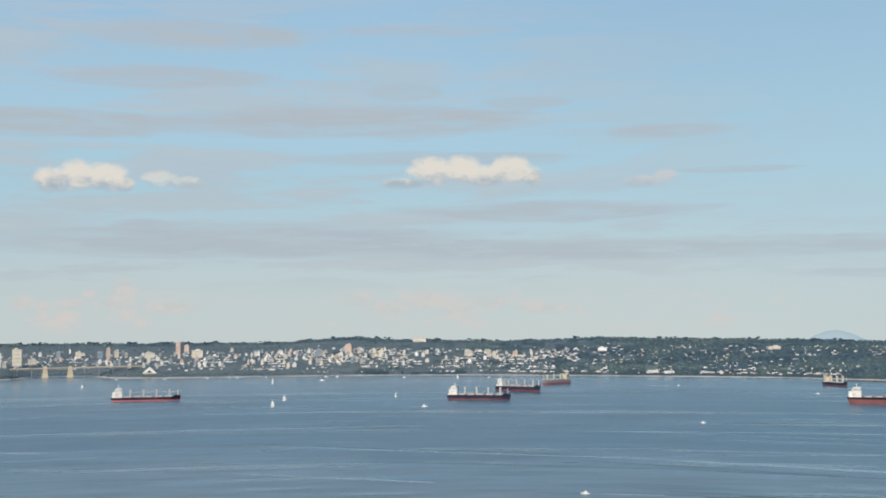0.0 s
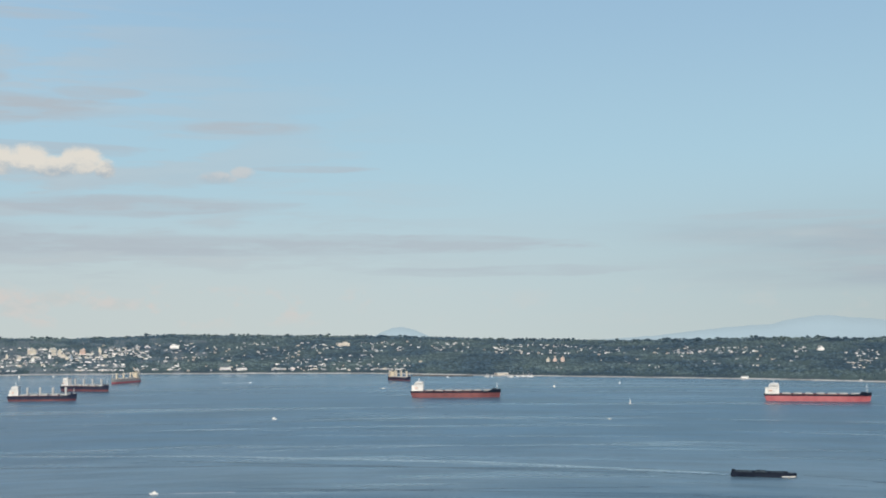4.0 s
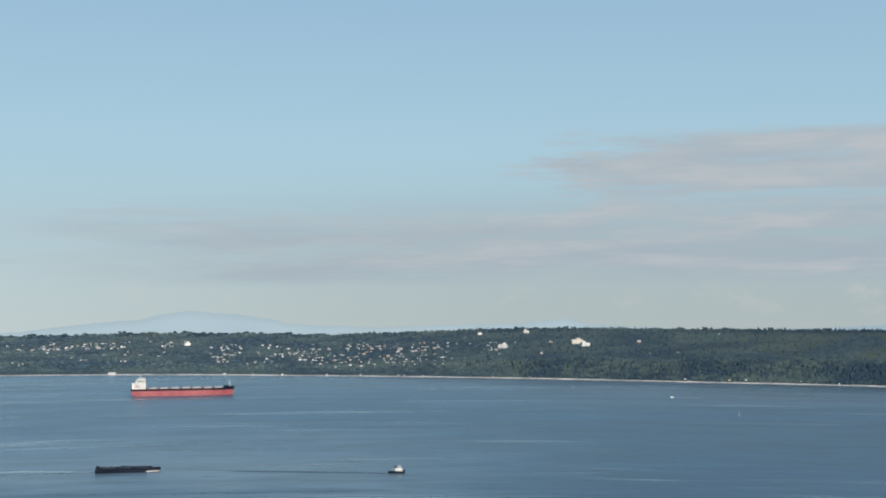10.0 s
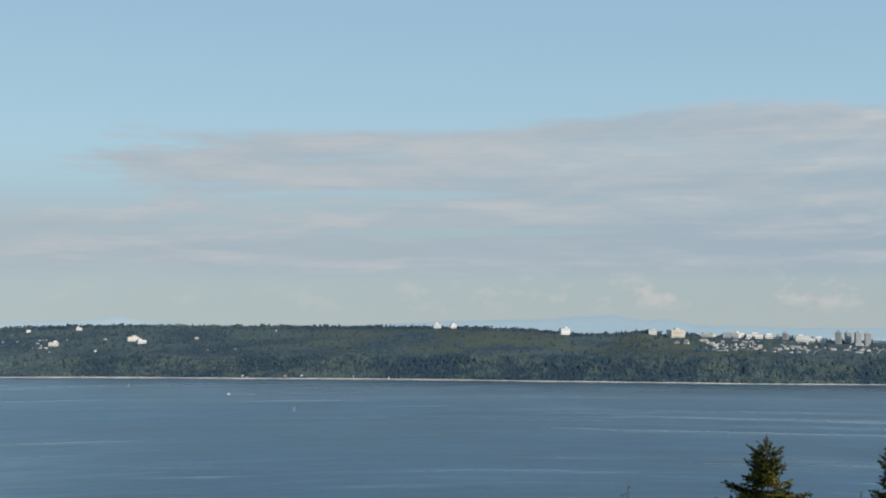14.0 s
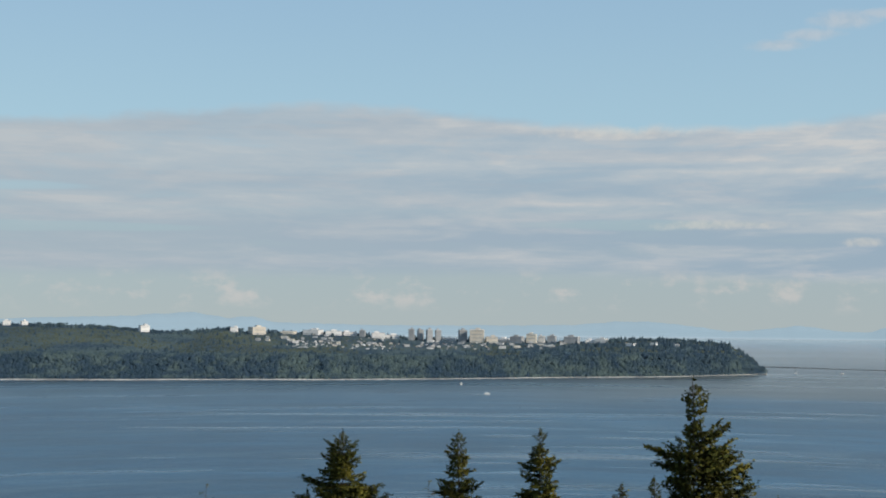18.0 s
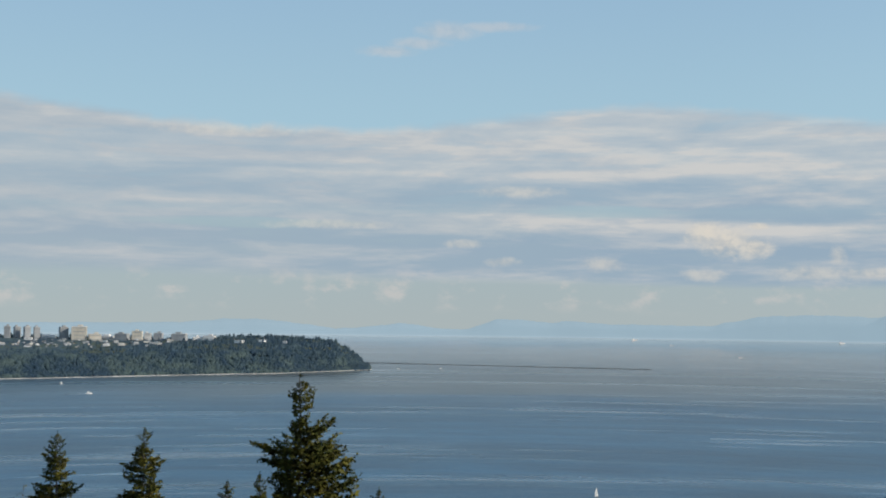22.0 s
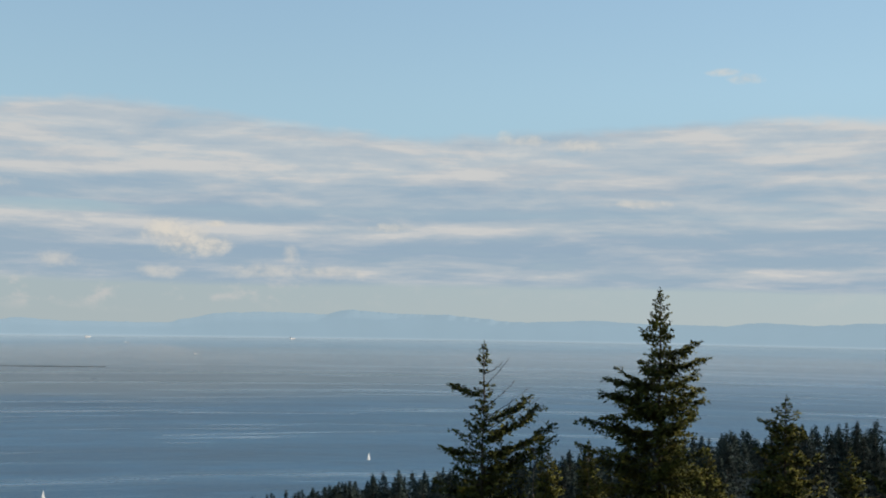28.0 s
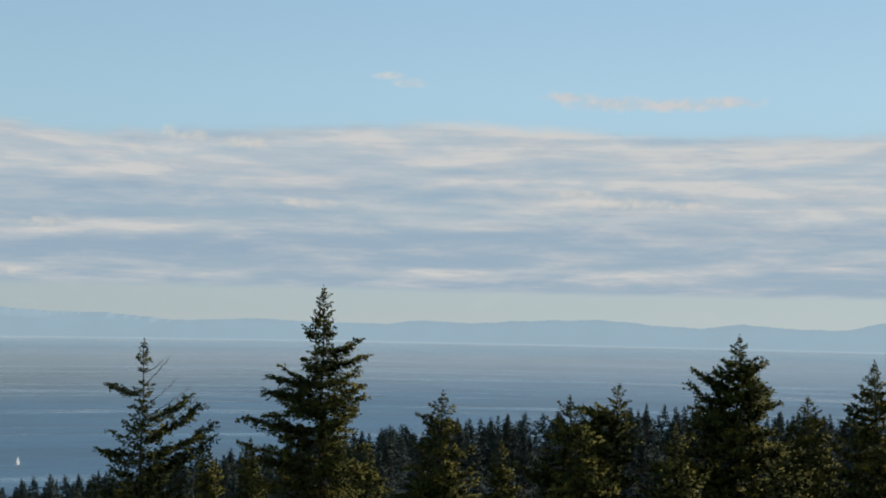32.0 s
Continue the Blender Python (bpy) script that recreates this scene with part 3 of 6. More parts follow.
def build_woods():
    """The trees of the far shore: rounded crowns with conifers among them, denser to the right, open where the town lies."""
    spans = [(-30, -10), (-10, 10), (10, 30), (30, 50), (50, 76), (76, 99.4)]
    for a0, a1 in spans:
        leafy, street, olive, firs, bluff = [], [], [], [], []
        for _ in range(int((a1 - a0) * (540 if a0 < 50 else 900))):
            az = rng.uniform(a0, a1)
            d0, deep = table(SHORE, az), table(DEPTH, az)
            s = rng.random() * 0.98 + 0.022
            if rng.random() < table([(30, 0.08), (60, 0.25), (90, 0.4)], az):
                s = rng.uniform(0.02, 0.15)
            town = table([(-30, 0.45), (-2, 0.4), (6, 0.22), (20, 0.16), (48, 0.12), (56, 0.0), (77.5, 0.0), (79, 0.62), (87, 0.62), (88.5, 0.0)], az)
            if rng.random() < town and 0.08 < s < (0.72 if az < 60 else 0.95) and (az < 60 or s > 0.35):
                continue
            r = d0 + s * deep
            if in_the_way(az, r) and rng.random() < 0.9:
                continue
            z = land(az, r)
            q = polar(az, r, z)
            share = table([(-30, 0.03), (0, 0.04), (40, 0.06), (50, 0.12), (60, 0.05), (70, 0.03), (85, 0.04), (99, 0.08)], az)
            if s > 0.88:
                share = min(0.9, share + (0.08 if az < 57 else 0.2) * (1 + noise.noise(Vector((az * 1.7, 2.0, 0)))))
            if rng.random() < share:
                firs.append((q.x, q.y, z - 1.0, rng.uniform(4.5, 9) * table([(30, 0.75), (50, 1.0), (70, 1.0), (85, 1.35)], az)))
            else:
                w = rng.uniform(2.0, 4.0) if az < 50 else rng.uniform(1.3, 2.9)
                if az > 50 and s < 0.17:
                    q = polar(az, r - w * 0.25)
                    bluff.append((q.x, q.y, z + w * 0.35, w * rng.uniform(0.8, 1.2)))
                    continue
                q = polar(az, r + w * 0.5, z)
                row = (q.x, q.y, z + w * (0.45 if s > 0.9 else -0.22), w)
                grove = noise.noise(Vector((az * 0.35, s * 2.5, 8.0)))
                (olive if rng.random() < table([(55, 0.0), (66, 1.0)], az) and 0.2 < s < 0.9 and grove > (-0.12 if az < 81 else 0.05) else street if rng.random() < table([(-6, 1.0), (14, 0.9), (30, 0.6), (44, 0.25), (52, 0.0), (60, 0.0), (90, 0.08)], az) and s > 0.05 else leafy).append(row)
        # taller groups of trees break the skyline
        for _ in range(int((a1 - a0) * 7)):
            az = rng.uniform(a0, a1)
            if noise.noise(Vector((az * 0.8, 5.0, 1.0))) < -0.05 or az > 97.5:
                continue
            r = table(SHORE, az) + rng.uniform(0.93, 1.0) * table(DEPTH, az)
            if in_the_way(az, r):
                continue
            w = rng.uniform(2.5, 5.2) * (1.0 if az < 40 else 0.75)
            for _ in range(3):
                q = polar(az + rng.uniform(-0.12, 0.12), r, 0)
                leafy.append((q.x, q.y, land(az, r) + w * rng.uniform(0.8, 1.35), w * rng.uniform(0.55, 1.0)))
        for rows, material, say in ((bluff, LEAF_FAR, "dark green trees clothing the bluff above the beach"), (leafy, LEAF_FAR, "hazy green broadleaf woods on the far shore"), (street, LEAF_HAZED, "trees of town and slope, paled by haze in their colour"), (olive, LEAF_OLIVE, "sunlit olive-green young woods on the far slope")):
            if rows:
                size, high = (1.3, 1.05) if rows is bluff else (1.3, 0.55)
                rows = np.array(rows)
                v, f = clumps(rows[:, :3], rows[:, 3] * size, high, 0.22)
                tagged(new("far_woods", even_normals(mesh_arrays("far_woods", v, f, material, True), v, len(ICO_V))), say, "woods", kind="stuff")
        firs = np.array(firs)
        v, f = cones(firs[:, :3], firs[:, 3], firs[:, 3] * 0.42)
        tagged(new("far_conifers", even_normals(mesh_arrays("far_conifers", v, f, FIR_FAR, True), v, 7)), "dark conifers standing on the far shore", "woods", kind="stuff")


# ---- far ranges: bearing and height in degrees over eye level ----
RANGE_PALE = [(-30, -0.8), (9, -1.2), (15.6, -0.95), (16.4, -0.55), (16.8, -0.42), (17.4, -0.42), (17.9, -0.6), (18.6, -0.95), (25, -1.1), (28.3, -0.87), (31.4, -0.52), (32.6, -0.42), (33.6, -0.35), (34.9, -0.05), (35.6, 0.0), (37.2, -0.12), (38.6, -0.28),
              (39.2, -0.38), (40, -0.62), (44, -0.78), (48, -0.66), (50.5, -0.62), (52.2, -0.41), (53.6, -0.7), (60, -1.0), (67, -0.72), (71.4, -0.62), (74, -0.45), (75.6, -0.72), (76.6, -0.63),
              (77.7, -0.9), (82.7, -1.03), (88, -1.0), (90.9, -0.98), (93, -0.8), (95, -0.83), (97.7, -1.18), (100, -1.4)]
RANGE_BLUE = [(40, -1.4), (96, -1.3), (99.2, -1.12), (100.9, -0.93), (102.8, -1.18), (103.8, -1.19), (105.1, -0.72), (106.2, -0.73), (107.6, -0.85), (108.3, -0.75), (110, -0.88), (114.6, -0.91),
              (116.2, -0.55), (117.2, -0.42), (119.6, -0.38), (121.6, -0.43), (122.6, -0.21), (124.7, -0.37), (127.2, -0.40), (130.2, -0.68), (133.8, -0.53), (135.3, -0.63), (139.3, -0.68), (140.8, -0.5),
              (143.2, -0.58), (145.7, -0.42), (149.3, -0.32), (151.1, -0.51), (153.3, -0.61), (155, -0.4), (157.2, -0.55), (159.5, -0.57), (161, -0.2), (165, -0.1), (175, -0.5)]


def build_range(name, peaks, r, material, a0, a1, label):
    azs = np.arange(a0, a1, 0.08)
    verts, faces = [], []
    for az in azs:
        e = sum(table(peaks, az + d) for d in (-0.15, -0.05, 0.05, 0.15)) / 4
        e += 0.045 * noise.fractal(Vector((az * 1.1, 3.0 if r > 4950 else 9.0, 0)), 0.7, 2.0, 6)
        z = max(0.5, EYE + r * math.tan(radians(e)))
        verts += [polar(az, r - 25, -1.0), polar(az, r - 9, z * 0.55), polar(az, r, z), polar(az, r + 12, -1.0)]
    for i in range(len(azs) - 1):
        for j in range(3):
            a = 4 * i + j
            faces.append((a, a + 1, a + 5, a + 4))
    tagged(new(name, mesh_from(name, verts, faces, material, True)), label, "mountains", kind="structure")


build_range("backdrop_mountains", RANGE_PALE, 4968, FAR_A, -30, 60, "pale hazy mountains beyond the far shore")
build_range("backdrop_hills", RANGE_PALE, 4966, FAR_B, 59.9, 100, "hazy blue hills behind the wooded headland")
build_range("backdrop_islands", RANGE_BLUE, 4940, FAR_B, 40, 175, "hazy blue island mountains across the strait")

# ---- near hillside ----
FRINGE = [(112, -9.7), (118, -8.7), (121.7, -8.1), (124.4, -7.45), (127, -7.25), (139.4, -5.3), (143, -4.9), (146, -4.6), (151.4, -4.05), (160, -4.2), (180, -4.0)]


def hill(az, r):
    """Height of the slope on which the camera stands; it reaches out as a wooded headland on one side."""
    az = az % 360
    ease = min(1.0, max(0.0, (r - 5.0) / 14.0))
    steep = 128.8 - 0.35 * (r - 5.0) * ease if r > 5 else 128.8
    if az > 185:
        rise = 128.8 + 0.16 * max(0.0, r - 5.0) * ease
        k = min(1.0, (az - 185) / 25.0) * min(1.0, (300 - az) / 25.0) if az < 300 else 0.0
        k = max(0.0, k)
        return steep * (1 - k) + rise * k if r > 0 else 128.8
    head = EYE + r * math.tan(radians(table(FRINGE, az))) - 16.0
    if r > 640:
        head -= (r - 640) * 0.45
    k = min(1.0, max(0.0, (az - 110) / 8.0)) * min(1.0, max(0.0, (r - 90) / 120.0))
    k = k * k * (3 - 2 * k)
    return steep * (1 - k) + max(steep, head) * k


def build_hill():
    rs = [0, 1.5, 3, 5, 7, 10, 14, 19, 26, 40, 60, 80, 120, 160, 200, 250, 300, 360, 420, 480, 540, 600, 640, 700, 780, 880]
    n = 180
    verts, faces = [], []
    for j in range(n):
        for r in rs:
            az = 360.0 * j / n
            z = hill(az, r) + (noise.noise(Vector((az * 0.2, r * 0.03, 2))) * 2.0 if r > 15 else 0)
            verts.append(polar(az, r, max(z, -6.0)))
    m = len(rs)
    for j in range(n):
        for i in range(m - 1):
            a, b = j * m + i, ((j + 1) % n) * m + i
            faces.append((a, a + 1, b + 1, b))
    tagged(new("hillside", mesh_from("hillside", verts, faces, SOIL, True)), "steep dark wooded hillside falling to the water", "ground", kind="structure")


build_hill()

# ---- paints ----
RED = mat("hull_red", (0.34, 0.080, 0.095), (0.44, 0.125, 0.135), 0.6, 0.08, spread=0.12)
MAROON = mat("hull_maroon", (0.075, 0.030, 0.045), (0.15, 0.050, 0.060), 0.65, 0.08)
RUST = mat("hull_dull_red", (0.125, 0.040, 0.047), (0.205, 0.064, 0.066), 0.65, 0.08)
BLACK = mat("hull_black", (0.006, 0.011, 0.024), (0.017, 0.024, 0.040), 0.9, 0.08)
NAVY = mat("hull_navy", (0.014, 0.020, 0.045), (0.030, 0.038, 0.065), 0.88, 0.08)
DECK = mat("deck_red_brown", (0.16, 0.055, 0.045), (0.24, 0.10, 0.08), 0.8, 0.1)
HATCH = mat("hatch_grey", (0.34, 0.35, 0.36), (0.48, 0.49, 0.49), 0.7, 0.1)
WHITE = mat("white_paint", (0.70, 0.69, 0.66), (0.82, 0.81, 0.79), 0.55, 0.1)
CREAM = mat("cream_paint", (0.62, 0.52, 0.38), (0.74, 0.64, 0.50), 0.6, 0.1)
BUFF = mat("buff_crane_paint", (0.55, 0.48, 0.36), (0.68, 0.60, 0.48), 0.6, 0.15)
GLASS = mat("dark_window", (0.025, 0.032, 0.040), (0.05, 0.06, 0.07), 0.15, 0.2)
ORANGE = mat("lifeboat_orange", (0.60, 0.16, 0.03), (0.72, 0.22, 0.05), 0.5, 0.5)
SAIL = mat("sailcloth", (0.78, 0.77, 0.74), (0.88, 0.87, 0.85), 0.85, 0.3)
FOAM = mat("wake_foam", (0.42, 0.50, 0.55), (0.74, 0.78, 0.80), 0.6, 0.05, contrast=(0.42, 0.60))
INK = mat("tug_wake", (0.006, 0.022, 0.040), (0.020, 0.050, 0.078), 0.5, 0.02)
# sky sheen is painted into the pale strips; the others are darker
SLICK = mat("smooth_water_sheen", (0.17, 0.25, 0.31), (0.3, 0.39, 0.45), 0.25, 0.02)
SHADE = mat("dark_water_line", (0.014, 0.04, 0.07), (0.045, 0.095, 0.14), 0.35, 0.03)
# far glass is pale: haze and reflection are in its colour
GLASS_FAR = mat("hazy_window", (0.24, 0.28, 0.32), (0.36, 0.40, 0.43), 0.3, 0.1)
TIMBER = mat("dark_cargo", (0.018, 0.028, 0.040), (0.060, 0.080, 0.100), 0.9, 0.25, bump=0.3)
STEEL = mat("grey_steel", (0.22, 0.23, 0.24), (0.36, 0.36, 0.36), 0.5, 0.3)
STONE = mat("jetty_stone", (0.06, 0.06, 0.06), (0.13, 0.125, 0.12), 0.95, 0.05, spread=0.2)
CONCRETE = mat("bridge_concrete", (0.46, 0.40, 0.29), (0.60, 0.53, 0.40), 0.85, 0.05)
ROADWAY = mat("bridge_deck", (0.20, 0.20, 0.20), (0.33, 0.32, 0.30), 0.85, 0.05)
TONES = [mat("facade_" + n, a, b, 0.75, 0.06, spread=0.1) for n, a, b in (
    ("white", (0.70, 0.69, 0.67), (0.82, 0.81, 0.79)), ("cream", (0.58, 0.53, 0.44), (0.70, 0.65, 0.56)), ("pink", (0.52, 0.39, 0.33), (0.64, 0.50, 0.43)),
    ("grey", (0.30, 0.31, 0.32), (0.42, 0.43, 0.44)), ("blue", (0.16, 0.22, 0.29), (0.26, 0.33, 0.40)), ("tan", (0.46, 0.39, 0.30), (0.58, 0.51, 0.41)),
    ("dark", (0.10, 0.11, 0.12), (0.18, 0.19, 0.20)))]
TONE_WORDS = ["white", "cream", "pinkish", "grey", "bluish", "tan", "dark"]
ROOFS = [mat("roof_" + n, a, b, 0.85, 0.2, spread=0.2) for n, a, b in (
    ("grey", (0.15, 0.15, 0.16), (0.25, 0.25, 0.26)), ("brown", (0.14, 0.09, 0.07), (0.24, 0.16, 0.12)), ("pale", (0.42, 0.42, 0.42), (0.58, 0.58, 0.57)))]

# ---- the town and the campus: where the buildings stand ----
# bearing, share of the way up the slope, width, height, tone
MARKED = [(-19.3, 0.18, 19, 42, 0), (-18.5, 0.2, 27, 50, 1), (-17.9, 0.22, 22, 16, 1), (-16.8, 0.42, 14, 26, 4), (-16.0, 0.42, 18, 25, 1), (-15.1, 0.44, 18, 22, 4),
          (-14.75, 0.46, 12, 36, 2), (-14.4, 0.46, 12, 27, 1), (-13.0, 0.44, 28, 19, 1), (-11.75, 0.55, 16, 44, 2), (-11.4, 0.55, 15, 34, 2), (-10.9, 0.44, 36, 26, 1),
          (-4.25, 0.42, 21, 34, 2), (-2.8, 0.4, 15, 20, 1), (1.1, 0.40, 22, 18, 1), (2.0, 0.38, 12, 26, 1), (3.2, 0.4, 16, 18, 2), (-5.6, 0.40, 19, 24, 4)]
# bearing, share of the way up, width, height, tone
CAMPUS = [(72.0, 0.93, 20, 13, 0), (75.9, 0.92, 16, 9, 0), (76.9, 0.90, 30, 15, 1), (79.4, 0.95, 36, 9, 0), (80.3, 0.95, 34, 8, 0), (81.6, 0.94, 12, 13, 3), (82.3, 0.93, 28, 10, 0), (83.8, 0.92, 12, 23, 3),
          (84.2, 0.95, 12, 22, 3), (84.6, 0.92, 12, 24, 3), (85.0, 0.95, 12, 22, 3), (86.1, 0.92, 17, 24, 3), (86.75, 0.9, 30, 26, 1), (87.4, 0.88, 24, 12, 1), (88.55, 0.9, 26, 13, 3),
          (89.2, 0.92, 21, 18, 1), (89.65, 0.95, 14, 13, 0), (90.1, 0.95, 18, 14, 3), (91.0, 0.92, 30, 14, 3), (92.3, 0.93, 24, 8, 0), (93.6, 0.62, 18, 4, 0), (94.6, 0.62, 14, 4, 0), (95.6, 0.6, 10, 3.5, 0),
          (81.0, 0.97, 30, 6, 0), (82.9, 0.96, 34, 6, 0), (85.5, 0.97, 28, 5, 0), (87.9, 0.95, 30, 6, 0), (91.8, 0.95, 20, 6, 0), (78.3, 0.96, 30, 5, 1)]
SLOPE = [(14.5, 0.62, 34, 7, 1), (23.7, 0.25, 7, 7, 1), (24.0, 0.27, 9, 6, 2), (24.35, 0.27, 8, 9, 2), (35.5, 0.57, 14, 6, 0), (49.55, 0.44, 18, 7, 0), (52.85, 0.53, 24, 8, 1), (53.2, 0.47, 18, 6, 0),
         (48.5, 0.82, 9, 5, 0), (50.6, 0.84, 12, 6, 0), (9.3, 0.06, 26, 4, 0), (10.0, 0.05, 22, 4, 0), (7.1, 0.5, 24, 8, 0), (-1.1, 0.93, 44, 9, 1), (21.6, 0.02, 26, 2.2, 1), (32.3, 0.015, 14, 1.8, 0)]
MARKED_LOW = [(66.3, 0.96, 16, 9, 0), (67.0, 0.97, 14, 8, 0)]
TOWERS, HOUSES = [(a, s, w * 0.9, tall * (0.75 if a > -17 else 0.9), tone, "town") for a, s, w, tall, tone in MARKED] + [(*row, "campus") for row in CAMPUS + MARKED_LOW] + [(*row, "slope") for row in SLOPE], []
for _ in range(190):
    a = rng.gauss(-6.5, 5.5)
    if -20 < a < 6:
        TOWERS.append((a, min(0.62, max(0.14, rng.gauss(0.34, 0.12))), rng.uniform(5, 10), rng.uniform(4, 12), rng.choice([0, 0, 1, 1, 3, 3, 2, 4, 5]), "town"))
for _ in range(46):
    TOWERS.append((rng.uniform(76.5, 91.0), rng.uniform(0.55, 0.93), rng.uniform(6, 15), rng.uniform(2.2, 4), rng.choice([0, 1, 1, 3, 3]), "campus"))
for _ in range(300):
    pick = rng.random()
    if pick < 0.40:
        a, s = rng.uniform(-20, 14), rng.betavariate(1.6, 2.6) * 0.85 + 0.05
    elif pick < 0.52:
        a, s = rng.uniform(3, 17), rng.uniform(0.03, 0.09)
    elif pick < 0.66:
        a, s = rng.uniform(14, 36), rng.uniform(0.3, 0.8)
    elif pick < 0.84:
        a, s = rng.gauss(44.5, 2.6), rng.uniform(0.12, 0.62)
    elif pick < 0.90:
        a, s = rng.gauss(52, 2.6), rng.choice([0.3, 0.55, 0.82])
    elif pick < 0.97:
        a, s = rng.gauss(83, 2.2), rng.uniform(0.45, 0.85)
    else:
        a, s = rng.uniform(91, 96.5), rng.uniform(0.75, 0.9)
    HOUSES.append((a, s))
HOUSES += [(b, 0.02) for b in (57.6, 59.5, 60.2, 62.5)]
CLEAR = {}
for a, s, w in [(t[0], t[1], t[2]) for t in TOWERS] + [(q[0], q[1], 12.0) for q in HOUSES]:
    r = table(SHORE, a) + s * table(DEPTH, a)
    half = math.degrees(w * 0.6 / r)
    for b in range(int((a - half) * 10) - 1, int((a + half) * 10) + 2):
        CLEAR.setdefault(b, []).append((r, a, half + 0.04))


def in_the_way(az, r, reach=45.0):
    return any(-8 < far - r < reach and abs(az - a) < half for far, a, half in CLEAR.get(int(az * 10), ()))


build_woods()


# ---- buildings ----
def put(az, r, z, turn=0.0):
    """A pose on bearing az whose x axis points right and whose y axis points away from the eye."""
    q = polar(az, r, z)
    return pose(q.x, q.y, q.z, 0, 0, -az - turn)


STOREY = {}


def tower(az, s, w, tall, tone, place):
    """A block of flats or a campus hall: walls, roof house, and a band of windows to each storey."""
    r = table(SHORE, az) + s * table(DEPTH, az)
    z = land(az, r)
    word = TONE_WORDS[tone]
    name, cat = ("apartment_tower", "apartment building") if place == "town" else ("campus_building", "university building")
    say = f"{word} concrete apartment block rising among trees" if place == "town" else f"{word} flat-roofed campus hall on the wooded headland"
    if place == "slope":
        name, cat, say = "low_building", "building", f"{word} low broad building among hillside trees"
    t = thing(name, say, cat, put(az, r, z - 2, rng.uniform(-22, 22)), group={"town": "town towers", "campus": "campus halls", "slope": "low buildings on the slope"}[place])
    deep = w * rng.uniform(0.7, 1.0)
    part("wall", box_data("wall", w, deep, tall + 2, TONES[tone], 0.25), t)
    part("roof", box_data("roof", w * 0.97, deep * 0.97, 0.8, ROOFS[2], 0.1), t, m=pose(0, 0, tall + 2.05))
    if tall > 5:
        part("roof_house", box_data("roof_house", w * 0.35, deep * 0.4, 3.2, TONES[tone], 0.1), t, m=pose(w * rng.uniform(-0.2, 0.2), 0, tall + 2.8))
    floors = max(2, min(9, int(tall / 3.6)))
    key = round(w), round(deep)
    if key not in STOREY:
        STOREY[key] = box_data("window_band", w * 0.8, deep + 0.25, 1.0, GLASS_FAR), box_data("window_band", w + 0.25, deep * 0.7, 1.0, GLASS_FAR)
    gap = tall / floors
    for i in range(floors):
        part("window_band", STOREY[key][i % 2], t, m=pose(0, 0, 3.2 + i * gap))


for row in TOWERS:
    tower(*row)


def house_set():
    """Five kinds of detached house, built once and copied."""
    kinds = []
    for w, d, tall, wall, roof, say in ((6.5, 5.5, 3.6, 0, 0, "white two-storey house with a grey gabled roof"), (6, 5.5, 3.4, 1, 1, "cream house with a brown gabled roof"),
                                        (8, 6, 3.8, 0, 2, "large white house with a pale roof"), (6.2, 5.2, 3.6, 3, 0, "grey house with a dark shingled roof"),
                                        (10, 6, 4.2, 5, 2, "long tan block of houses with a pale roof")):
        t = thing("house", say + " among trees", "house", pose(0, 0, -50), group="hillside houses")
        part("wall", box_data("wall", w, d, tall, TONES[wall], 0.1), t)
        x, y, e = w / 2 + 0.5, d / 2 + 0.6, d * 0.28
        verts = [(-x, -y, 0), (x, -y, 0), (x, y, 0), (-x, y, 0), (-x + 0.6, 0, e), (x - 0.6, 0, e), (-x, -y, -0.25), (x, -y, -0.25), (x, y, -0.25), (-x, y, -0.25)]
        faces = [(0, 1, 5, 4), (2, 3, 4, 5), (1, 2, 5), (3, 0, 4), (0, 6, 7, 1), (1, 7, 8, 2), (2, 8, 9, 3), (3, 9, 6, 0), (9, 8, 7, 6)]
        part("roof", mesh_from("roof", verts, faces, ROOFS[roof]), t, m=pose(0, 0, tall))
        pane = box_data("window", 1.3, 0.2, 1.1, GLASS)
        for i in range(3):
            part("window", pane, t, m=pose((i - 1) * w * 0.3, -d / 2, tall * 0.58))
        kinds.append(t)
    return kinds


HOUSE_KINDS = house_set()
for i, (a, s) in enumerate(HOUSES):
    r = table(SHORE, a) + s * table(DEPTH, a)
    kind = HOUSE_KINDS[i % 5 if i < 5 or not 37 < a < 51 else (1, 3, 3, 4, 3)[i % 5]]
    m = put(a, r, land(a, r) + 0.6, rng.uniform(-35, 35)) @ Matrix.Scale(0.78 if a < 60 else 0.55, 4)
    if i < 5:
        kind.matrix_basis = m
    else:
        copy_thing(kind, m)


